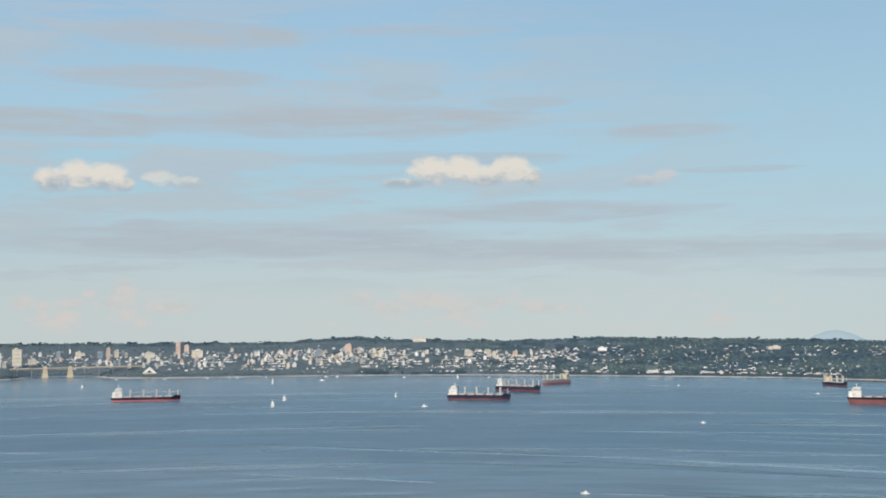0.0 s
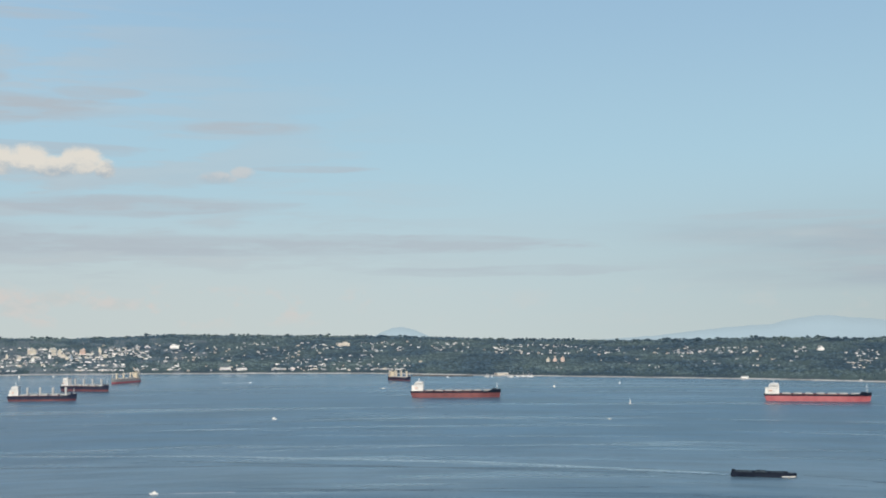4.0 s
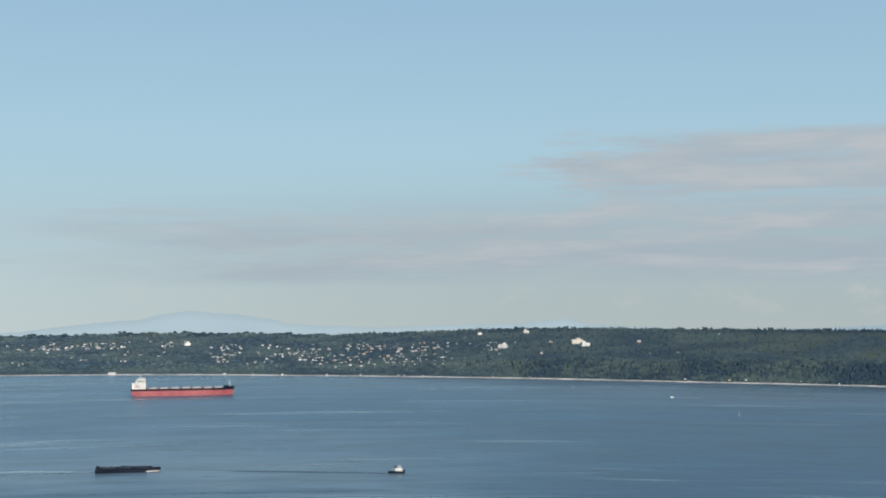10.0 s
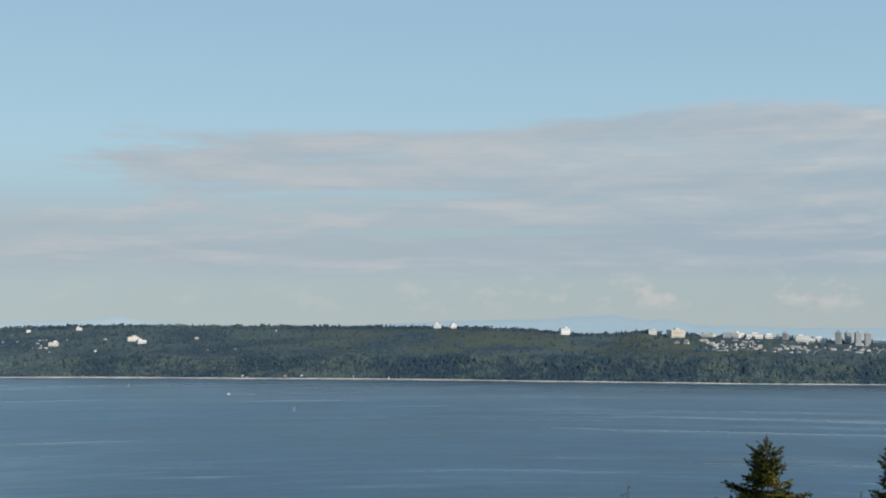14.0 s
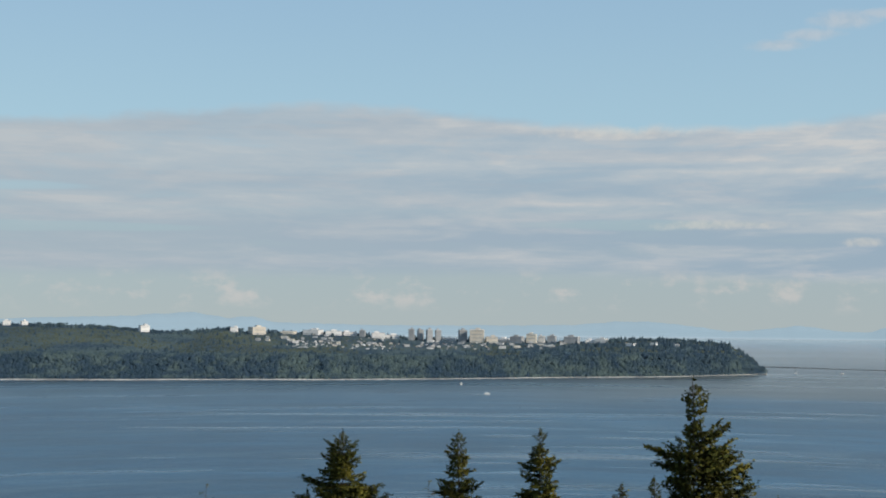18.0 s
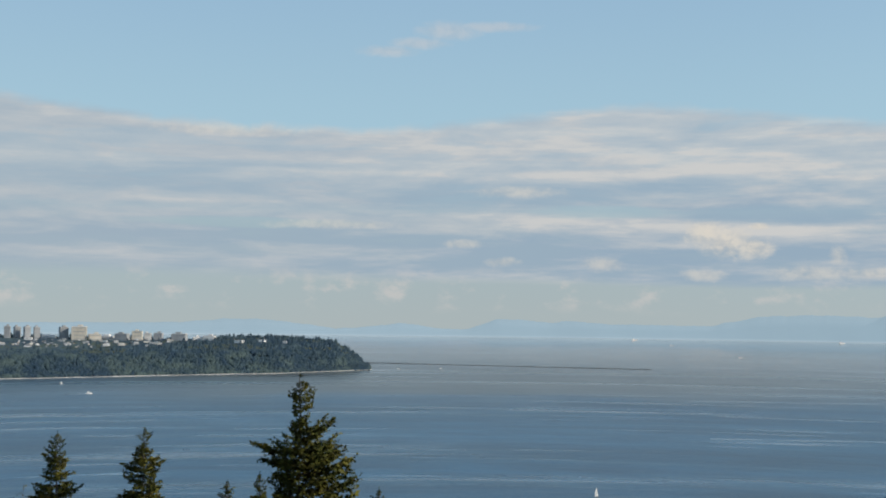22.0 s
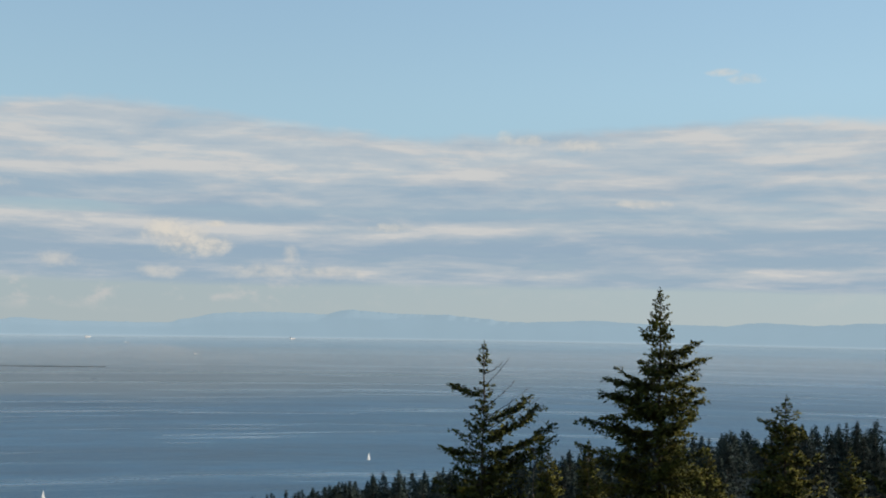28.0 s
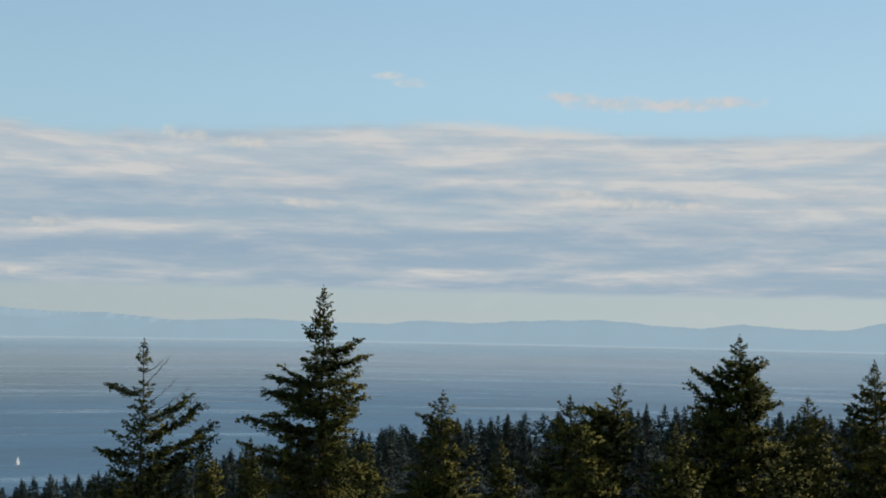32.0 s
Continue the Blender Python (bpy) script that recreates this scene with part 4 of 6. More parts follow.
def far_houses(a0, a1, s0, s1, count, wide, tall):
    """Countless small houses in rows between the trees of the slope, too small to tell apart."""
    for material, word, share in ((TONES[0], "white", 0.40), (TONES[1], "cream", 0.15), (TONES[3], "grey", 0.45)):
        v, f = [], []
        for _ in range(int(count * share * (0.85 if a0 > 2 else 0.95))):
            az = rng.uniform(a0, a1)
            s = min(s1, max(s0, round(rng.uniform(s0, s1) / 0.055) * 0.055 + rng.gauss(0, 0.006)))
            if noise.noise(Vector((az * 0.7, s * 4.0, 4.0))) < -0.12:
                continue
            r = table(SHORE, az) + s * table(DEPTH, az)
            m = put(az, r, land(az, r) + rng.uniform(0.3, 1.1), rng.uniform(-14, 14))
            w, d, h = wide * 0.72 * rng.uniform(0.4, 1.25) ** 1.5, rng.uniform(1.5, 2.4), tall * rng.uniform(0.35, 0.85)
            b = len(v)
            v += [m @ Vector(q) for q in ((-w, -d, -2), (w, -d, -2), (w, d, -2), (-w, d, -2), (-w, -d, h), (w, -d, h), (w, d, h), (-w, d, h), (-w * 0.9, 0, h + 0.4), (w * 0.9, 0, h + 0.4))]
            f += [tuple(b + i for i in q) for q in ((0, 1, 5, 4), (1, 2, 6, 5), (2, 3, 7, 6), (3, 0, 4, 7), (4, 5, 9, 8), (6, 7, 8, 9), (5, 6, 9), (7, 4, 8))]
        if v:
            tagged(new("far_houses", mesh_from("far_houses", v, f, material)), f"rows of small {word} houses among hillside trees", "houses", kind="stuff")


# bearings, shares of the way up, how many, half width, height
for row in ((-20, -8, 0.08, 0.62, 620, 5.0, 2.6), (-8, 6, 0.05, 0.60, 1150, 5.0, 2.6), (3, 17.5, 0.03, 0.09, 170, 6.0, 1.9), (6, 18, 0.1, 0.75, 300, 4.6, 1.7), (18.5, 24.5, 0.45, 0.8, 190, 4.4, 1.5),
            (24.5, 30, 0.5, 0.75, 70, 4.0, 1.4), (29, 35, 0.5, 0.68, 100, 4.0, 1.4), (24, 35, 0.08, 0.4, 40, 3.6, 1.3), (36.5, 42, 0.12, 0.62, 190, 3.4, 1.3), (42, 47, 0.10, 0.66, 250, 3.0, 1.2),
            (47, 49.5, 0.35, 0.6, 16, 3.4, 1.2), (78, 84, 0.35, 0.72, 150, 3.4, 1.2), (80, 88, 0.5, 0.9, 170, 4.0, 1.4), (36, 66, 0.012, 0.02, 30, 2.6, 1.0)):
    far_houses(*row)


def bridge():
    """A long road bridge on two broad towers, with slim piers under its approaches."""
    t = thing("road_bridge", "long road bridge on two tall buff concrete towers", "bridge", put(-16.4, 3400, 0, 1))
    part("deck", box_data("deck", 330, 12, 2.2, ROADWAY, 0.3), t, m=pose(22, 0, 23.0, 0, -0.6))
    rail = box_data("railing", 330, 0.4, 1.2, CONCRETE)
    for y in (-5.8, 5.8):
        part("railing", rail, t, m=pose(22, y, 25.25, 0, -0.6))
    for x in (-57, 4):
        p = part("bridge_tower", box_data("bridge_tower", 17, 15, 23, CONCRETE, 0.6, 0.6), t, "buff concrete tower of the bridge", m=pose(x, 0, 0))
        part("gallery", box_data("gallery", 10, 13.5, 6, CONCRETE, 0.3, 0.9), p, m=pose(0, 0, 23.2))
    pier = box_data("pier", 1.3, 7, 23, STEEL, 0.2)
    for x in (-125, -90, 40, 75, 110, 145, 178):
        part("pier", pier, t, m=pose(x, 0, 0))
    part("truss", box_data("truss", 48, 8, 2.6, STEEL, 0.3), t, m=pose(-25.5, 0, 20.2))


bridge()


def museum():
    r = 3345
    t = thing("museum_hall", "white steep triangular hall by the beach", "museum", put(-13.0, r, 11.0))
    verts = [(-17, -12, 0), (17, -12, 0), (17, 12, 0), (-17, 12, 0), (0, -12, 15), (0, 12, 15)]
    part("roof", mesh_from("roof", verts, [(0, 4, 5, 3), (1, 2, 5, 4), (0, 1, 4), (2, 3, 5), (3, 2, 1, 0)], WHITE), t)
    part("window", mesh_from("window", [(-6, -12.2, 0.5), (6, -12.2, 0.5), (0, -12.2, 7), (-6, -12, 0.5), (6, -12, 0.5), (0, -12, 7)],
                             [(0, 1, 2), (0, 3, 4, 1), (1, 4, 5, 2), (2, 5, 3, 0)], GLASS), t)
    part("base", box_data("base", 36, 25, 9.0, CONCRETE), t, m=pose(0, 0, -9.02))


museum()


# ---- vessels ----
def hull_data(name, L, B, levels, material, deck=True, blunt=0.8, levels_top=10.0):
    """A ship's shell between levels of (height, sharpness at the bow, rise at the bow)."""
    xs = [-0.5, -0.47, -0.40, -0.30, -0.1, 0.1, 0.25, 0.33, 0.39, 0.44, 0.475, 0.495, 0.5]
    n, verts, faces = len(xs), [], []
    for z, sharp, rise in levels:
        for side in (-1, 1):
            for x in xs:
                b = 1.0
                if x > 0.2:
                    b = max(0.02, 1 - ((x - 0.2) / 0.3) ** sharp)
                if x < -0.38:
                    b = 1 - (1 - blunt) * ((-0.38 - x) / 0.12) ** 1.5
                lift = rise * max(0.0, (x - 0.36) / 0.14) ** 0.7 if x > 0.36 else 0.0
                low = max(0.0, 1 - z / levels_top)
                rake = 0.018 * L * low * (1 if x < -0.46 else -0.7 if x > 0.46 else 0)
                verts.append((x * L + rake, side * B / 2 * b, z + lift))
    for k in range(len(levels) - 1):
        for side in (0, 1):
            for i in range(n - 1):
                a = (2 * k + side) * n + i
                q = (a, a + 1, a + 2 * n + 1, a + 2 * n)
                faces.append(q if side == 0 else q[::-1])
        for i, flip in ((0, False), (n - 1, True)):
            q = ((2 * k) * n + i, (2 * k + 2) * n + i, (2 * k + 3) * n + i, (2 * k + 1) * n + i)
            faces.append(q[::-1] if flip else q)
    if deck:
        top = 2 * (len(levels) - 1) * n
        faces += [(top + i, top + i + 1, top + n + i + 1, top + n + i) for i in range(n - 1)]
    return mesh_from(name, verts, faces, material)


def ship(az, r, L, turn, say, upper, lower, free=9.0, red=5.0, cranes=0, jib="flat", crane_mat=None, house=None, hatches=7, group="anchored freighters", size=1.0, house_tall=1.0):
    """A bulk carrier: bow to the right at turn 0, swung towards the eye by turn degrees."""
    B = L / 6.4
    house = house or WHITE
    t = thing("cargo_ship", say, "ship", put(az, r, 0, turn) @ Matrix.Scale(size, 4), group=group)
    part("hull", hull_data("hull", L, B, [(red, 2.4, 0.0), (free * 0.8, 2.8, 1.5), (free, 3.2, 3.2)], upper), t)
    part("lower_hull", hull_data("lower_hull", L * 0.992, B * 0.985, [(-3, 1.7, 0), (red * 0.5, 2.0, 0), (red, 2.4, 0)], lower, deck=False), t, "red-painted lower hull above the waterline")
    part("deck", box_data("deck", L * 0.72, B * 0.9, 0.4, DECK), t, m=pose(-L * 0.08, 0, free + 0.02))
    hx, hl = (-0.385 if L < 125 else -0.405) * L, (0.105 if L < 125 else 0.098) * L
    ht = (0.115 if L < 125 else 0.086) * L * house_tall
    h = part("deckhouse", box_data("deckhouse", hl, B * 0.72, ht, house, 0.2), t, m=pose(hx, 0, free))
    part("bridge_deck", box_data("bridge_deck", hl * 0.8, B * 1.0, 2.6, house, 0.15), h, m=pose(hl * 0.06, 0, ht + 0.02))
    part("window_band", box_data("window_band", hl * 0.82, B * 0.7, 0.9, GLASS), h, m=pose(hl * 0.06, 0, ht + 1.3))
    for i in range(4):
        part("window_band", box_data("window_band", hl * 0.9, B * 0.72 + 0.3, 0.45, GLASS_FAR), h, m=pose(0, 0, ht * (0.22 + 0.2 * i)))
    part("funnel", box_data("funnel", hl * 0.36, B * 0.3, ht * 0.72, house, 0.3, 0.85), t, m=pose(hx - hl * 0.68, 0, free))
    part("poop_deck", box_data("poop_deck", L * 0.07, B * 0.6, 2.2, house, 0.2), t, m=pose(-0.448 * L, 0, free))
    part("radar_mast", tube_data("radar_mast", [(0, 0, 0), (0, 0, 3), (0, 0, 6)], [0.6, 0.45, 0.2], house), h, m=pose(0, 0, ht + 2.6))
    part("lifeboat", tube_data("lifeboat", [(-2, 0, 0), (-1.4, 0, 0), (1.4, 0, 0), (2, 0, 0.2)], [0.2, 0.5, 0.5, 0.2], ORANGE), t, m=pose(hx - hl * 0.3, -B * 0.42, free + ht * 0.4))
    part("foremast", tube_data("foremast", [(0, 0, 0), (0, 0, 5), (0, 0, 11)], [0.55, 0.45, 0.25], house), t, m=pose(0.455 * L, 0, free + 2))
    part("forecastle", box_data("forecastle", L * 0.05, B * 0.4, 1.4, upper, 0.2), t, m=pose(0.425 * L, 0, free + 2.2))
    step = 0.74 * L / hatches
    cover = box_data("hatch_cover", step * 0.72, B * 0.6, 1.9, HATCH, 0.15)
    for i in range(hatches):
        part("hatch_cover", cover, t, m=pose(-0.34 * L + step * (i + 0.5), 0, free + 0.4))
    if cranes:
        post = box_data("post", 3.6, 3.0, 13.5, crane_mat, 0.2, 0.85)
        cab = box_data("cab", 3.2, 3.2, 3.2, crane_mat, 0.2)
        reach = 0.74 * L / cranes * 0.95
        end = {"flat": (reach, 0, 0.5), "up": (reach * 0.85, 0, -6.2), "raised": (-6.0, 0, 9.0)}[jib]
        base = (0, 0, -5.6) if jib == "up" else (0, 0, 0)
        arm = tube_data("jib", [base, tuple((c + d) / 2 for c, d in zip(base, end)), end], [0.5, 0.45, 0.35], crane_mat, 5)
        for i in range(cranes):
            c = part("deck_crane", post, t, "pale steel deck crane", m=pose(-0.32 * L + (i + 0.55) * 0.74 * L / cranes, 0, free))
            part("cab", cab, c, m=pose(0, 0, 10))
            part("jib", arm, c, m=pose(1.2, 0, 9.0))
    return t


ship(-13.15, 2290, 120, 2, "dark bulk carrier with white deckhouse and four deck cranes", BLACK, RED, 6.0, 2.4, 4, "flat", HATCH, hatches=5)
ship(1.56, 2180, 112, 16, "navy bulk carrier with white deckhouse and upright deck cranes", NAVY, MAROON, 8.5, 3.2, 4, "up", HATCH, hatches=5)
ship(3.33, 2455, 104, 36, "dark bulk carrier at anchor, red bow turned aside", NAVY, MAROON, 9.0, 3.4, 4, "up", HATCH, hatches=5)
ship(5.0, 2740, 96, 126, "dull red freighter with buff cranes, seen at an angle", STEEL, RED, 7.5, 3.5, 3, "up", BUFF, BUFF, hatches=4)
ship(17.05, 2680, 78, 55, "freighter with buff deckhouse and cranes, turned to the shore", NAVY, MAROON, 6.4, 2.2, 3, "raised", BUFF, CREAM, hatches=4, house_tall=1.1)
ship(19.55, 2100, 149, 3, "long dull red bulk carrier with white deckhouse aft", BLACK, RUST, 10.5, 7.6, hatches=7)
ship(35.32, 2026, 158, -1, "long bright red bulk carrier with white deckhouse aft", BLACK, RED, 10.3, 7.9, hatches=7)
# the far freighters' pale paint stands in for the haze over them
for az, r, turn, upper, lower, free, red, say, size in ((111.26, 4755, -45, WHITE, WHITE, 9, 4, "pale grey freighter hazy in the far strait", 0.24), (112.9, 4150, -45, HATCH, STEEL, 6, 4, "low grey freighter hazy in the far strait", 0.16),
                                                       (115.85, 3272, -40, WHITE, HATCH, 14, 4, "small white vessel out in the strait", 0.09), (120.1, 4790, -45, WHITE, WHITE, 9, 4, "pale grey freighter hazy in the far strait", 0.24)):
    ship(az, r, 110, turn, say, upper, lower, free, red, hatches=4, group="far ships", size=size)


def sail_data(name, foot, tall, belly):
    """A bellied triangle of cloth with some thickness."""
    verts, faces, n = [], [], 6
    for side in (0, 0.04):
        for i in range(n + 1):
            k = i / n
            w = foot * (1 - k) ** 0.85
            for j in range(3):
                u = j / 2
                verts.append((-w * u, belly * math.sin(u * 3.0) * (1 - k) + side, tall * k))
    m = 3 * (n + 1)
    for base in (0, m):
        for i in range(n):
            for j in range(2):
                a = base + i * 3 + j
                faces.append((a, a + 1, a + 4, a + 3))
    return mesh_from(name, verts, faces, SAIL, True)


def sailboat(az, r, size, turn, say="white sailing boat under full sail"):
    size *= 0.74
    t = thing("sailboat", say, "sailboat", put(az, r, 0, turn), group="sailing boats")
    part("hull", hull_data("hull", size, size * 0.3, [(-0.3, 1.4, 0), (0.5, 1.6, 0), (size * 0.11, 1.8, size * 0.03)], WHITE), t)
    part("cabin", box_data("cabin", size * 0.35, size * 0.18, size * 0.06, WHITE, 0.1), t, m=pose(0, 0, size * 0.11))
    tall = size * 1.35
    part("mast", tube_data("mast", [(0, 0, 0), (0, 0, tall / 2), (0, 0, tall)], [0.12, 0.1, 0.06], STEEL, 6), t, m=pose(size * 0.08, 0, size * 0.11))
    part("boom", tube_data("boom", [(0, 0, 0), (-size * 0.4, 0.1, 0.05)], [0.09, 0.07], STEEL, 6), t, m=pose(size * 0.08, 0, size * 0.24))
    part("mainsail", sail_data("mainsail", size * 0.42, tall * 0.86, size * 0.05), t, m=pose(size * 0.06, 0, size * 0.26))
    part("jib", sail_data("jib", -size * 0.36, tall * 0.72, size * 0.05), t, m=pose(size * 0.10, 0, size * 0.16))


for az, r, size, turn in ((-7.66, 2060, 11, 40), (-7.14, 2223, 11, 40), (-2.18, 2283, 10, 60), (-7.66, 2880, 13, 70), (27.31, 1930, 9, 60), (23.95, 2385, 6, 30), (59.88, 1592, 6.5, 50),
                          (86.05, 2035, 5, -40), (109.6, 878, 5.6, -50), (123.6, 1081, 6.5, -52), (-15.84, 2810, 8, 50), (0.6, 3060, 8, 20), (52.7, 2125, 6, 70)):
    sailboat(az, r, size, turn)


def moored_yachts():
    """Yachts with bare masts lying behind the breakwater and off the beach."""
    first = None
    for i in range(22):
        az, r = (rng.uniform(20.4, 23.2), rng.uniform(2790, 2815)) if i < 16 else (rng.uniform(-13, -3), rng.uniform(3170, 3210))
        m = put(az, r, 0, rng.uniform(0, 360))
        if first is None:
            first = thing("moored_yacht", "white yacht with bare mast lying at moorings", "yacht", m, group="moored yachts")
            part("hull", hull_data("hull", 9, 2.8, [(-0.3, 1.4, 0), (0.5, 1.6, 0), (1.1, 1.8, 0.3)], WHITE), first)
            part("cabin", box_data("cabin", 3.4, 1.6, 0.7, WHITE, 0.1), first, m=pose(0, 0, 1.1))
            part("mast", tube_data("mast", [(0, 0, 0), (0, 0, 5), (0, 0, 10)], [0.16, 0.13, 0.08], WHITE, 6), first, m=pose(0.6, 0, 1.1))
            part("boom", tube_data("boom", [(0, 0, 0), (-3.4, 0, 0.05)], [0.14, 0.1], WHITE, 6), first, m=pose(0.6, 0, 2.3))
        else:
            copy_thing(first, m)


moored_yachts()


def wake(az0, r0, az1, r1, w0, w1, say="thin pale wake trailing across the water", material=None):
    """A strip of disturbed water that fans out from one place to another; its edges waver."""
    a, b = polar(az0, r0), polar(az1, r1)
    along = (b - a).normalized()
    side = Vector((-along.y, along.x, 0))
    n = max(8, int((b - a).length / 12))
    verts, faces = [], []
    for i in range(n + 1):
        k = i / n
        w = (w0 + (w1 - w0) * k) * (1 - 0.5 * k ** 6) * 0.5
        c = a.lerp(b, k) + side * noise.noise(Vector((k * 9, r0, az0))) * w * 0.35
        jag = w * (1 + 0.45 * noise.noise(Vector((k * 40, az0, 1))))
        lag = w * (1 + 0.45 * noise.noise(Vector((k * 40, az0, 5))))
        verts += [c + side * jag + Vector((0, 0, 0.05)), c + Vector((0, 0, 0.16)), c - side * lag + Vector((0, 0, 0.05))]
    for i in range(n):
        for j in range(2):
            q = 3 * i + j
            faces.append((q, q + 1, q + 4, q + 3))
    tagged(new("wake", mesh_from("wake", verts, faces, material or FOAM, True)), say, "wake", kind="stuff")


def motorboat(az, r, size, turn, trail=0.0, side=1):
    """A small white motor cruiser; trail is the length of its wake."""
    size *= 0.75
    t = thing("motorboat", "small white motor cruiser under way" if trail else "small white motor boat lying still", "motorboat", put(az, r, 0, turn), group="motor boats")
    part("hull", hull_data("hull", size, size * 0.32, [(-0.3, 1.5, 0), (0.5, 1.8, 0.2), (size * 0.13, 2.0, size * 0.05)], WHITE), t)
    part("cabin", box_data("cabin", size * 0.42, size * 0.24, size * 0.15, WHITE, 0.12, 0.85), t, m=pose(-size * 0.04, 0, size * 0.13))
    part("windscreen", box_data("windscreen", size * 0.43, size * 0.2, size * 0.06, GLASS, 0.0, 0.95), t, m=pose(-size * 0.04, 0, size * 0.19))
    part("flybridge", box_data("flybridge", size * 0.2, size * 0.18, size * 0.06, WHITE, 0.08), t, m=pose(-size * 0.08, 0, size * 0.28))
    part("aerial", tube_data("aerial", [(0, 0, 0), (0, 0, size * 0.2)], [0.05, 0.03], STEEL, 5), t, m=pose(-size * 0.1, 0, size * 0.33))
    if trail:
        d = math.degrees(trail / r)
        wake(az - side * math.degrees(size * 0.3 / r), r, az - side * d, r + side * 4, size * 0.5, size * 0.9, "white foaming wake behind a motor boat")


for az, r, size, turn, trail, side in ((-0.89, 2013, 14, 0, 24, 1), (11.45, 1680, 9, 20, 0, 1), (16.3, 2375, 10, 180, 45, -1), (6.23, 985, 9, 180, 60, -1), (-5.46, 2980, 14, 0, 0, 1),
                                       (26.88, 2525, 7, 20, 0, 1), (57.0, 1905, 8, 180, 40, -1), (87.2, 1824, 12, 0, 16, 1), (100.7, 2495, 8, 0, 0, 1), (102.6, 2520, 9, 0, 0, 1),
                                       (-1.8, 3120, 8, 30, 0, 1), (2.0, 3090, 8, 10, 0, 1), (10.4, 2650, 7, 0, 60, 1), (19.2, 2800, 8, 0, 0, 1), (-10.5, 3180, 9, 20, 0, 1), (-12.3, 3190, 9, 60, 0, 1),
                                       (-14.4, 3200, 9, 40, 0, 1), (-9.2, 3200, 9, 10, 0, 1), (26.4, 1640, 6, 0, 12, 1)):
    motorboat(az, r, size, turn, trail, side)


def tug():
    t = thing("tugboat", "small dark tugboat with a white wheelhouse, towing a barge", "tugboat", put(44.75, 1026, 0, 4) @ Matrix.Scale(0.82, 4))
    part("hull", hull_data("hull", 17, 6, [(-0.8, 1.6, 0), (0.9, 2.0, 0.6), (2.0, 2.2, 1.8)], BLACK), t)
    part("fender", hull_data("fender", 17.4, 6.4, [(1.2, 2.0, 1.1), (1.6, 2.0, 1.2)], TIMBER, deck=False), t)
    part("deckhouse", box_data("deckhouse", 7, 4, 2.6, WHITE, 0.15), t, m=pose(2.0, 0, 2.1))
    w = part("wheelhouse", box_data("wheelhouse", 3.4, 3.2, 2.4, WHITE, 0.15, 0.92), t, m=pose(2.8, 0, 4.7))
    part("window_band", box_data("window_band", 3.45, 3.25, 0.8, GLASS), w, m=pose(0, 0, 1.1))
    part("roof", box_data("roof", 3.9, 3.7, 0.25, WHITE, 0.05), w, m=pose(0, 0, 2.4))
    part("funnel", box_data("funnel", 1.1, 1.1, 3.2, BLACK, 0.1, 0.9), t, m=pose(-1.2, 0, 4.4))
    part("mast", tube_data("mast", [(0, 0, 0), (0, 0, 3), (0, 0, 6)], [0.16, 0.12, 0.06], STEEL), t, m=pose(2.2, 0, 7.2))
    part("towing_winch", tube_data("towing_winch", [(0, -1, 0), (0, 1, 0)], [0.8, 0.8], STEEL, 10), t, m=pose(-3.6, 0, 2.9))


def barge():
    t = thing("barge", "long dark cargo barge under tow, heaped with dark freight", "barge", put(33.0, 1072, 0, 1.5))
    part("hull", hull_data("hull", 53, 13, [(-0.5, 3.0, 0), (1.2, 4.0, 0.4), (2.6, 4.5, 0.8)], BLACK, blunt=0.95), t)
    part("bow_stripe", box_data("bow_stripe", 11, 0.2, 0.7, WHITE), t, "worn white bow stripe", m=pose(20.0, -5.6, 0.5, 0, 0, 14))
    for x, l, h in ((-16.5, 16, 2.2), (-2.5, 11, 2.6), (10.5, 13, 1.5)):
        bm = bmesh.new()
        bmesh.ops.create_grid(bm, x_segments=14, y_segments=8, size=0.5)
        for v in bm.verts:
            e = min(1.0, (0.5 - abs(v.co.x)) * 7) * min(1.0, (0.5 - abs(v.co.y)) * 5)
            v.co = Vector((v.co.x * l, v.co.y * 10.5, max(0.0, e) * h * (0.85 + 0.35 * noise.noise(Vector((v.co.x * 9 + x, v.co.y * 9, 0))))))
        me = bpy.data.meshes.new("freight")
        bm.to_mesh(me)
        bm.free()
        me.materials.append(TIMBER)
        part("freight", me, t, m=pose(x, 0, 2.6))
    wall = box_data("side_wall", 44, 0.3, 1.3, BLACK)
    for y in (-5.9, 5.9):
        part("side_wall", wall, t, m=pose(-3, y, 2.6))
    for x in (-24, 22):
        part("bollard", tube_data("bollard", [(0, 0, 0), (0, 0, 1.2)], [0.35, 0.35], STEEL), t, m=pose(x, 0, 2.6))
    part("stern_frame", box_data("stern_frame", 2.5, 8, 2.6, BLACK, 0.2), t, m=pose(-24, 0, 2.6))


tug()
barge()
tow = new("tow_line", tube_data("tow_line", [polar(44.4, 1026, 2.0), polar(41, 1040, 0.5), polar(38, 1054, 0.4), polar(34.6, 1067, 2.2)], [0.06] * 4, BLACK, 5))
tagged(tow, "long dark towing line between tug and barge", "tow line")
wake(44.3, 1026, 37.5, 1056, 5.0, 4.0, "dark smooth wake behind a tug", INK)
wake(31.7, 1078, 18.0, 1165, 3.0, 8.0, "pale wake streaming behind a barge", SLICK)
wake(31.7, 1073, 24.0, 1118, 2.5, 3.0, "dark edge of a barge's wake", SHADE)
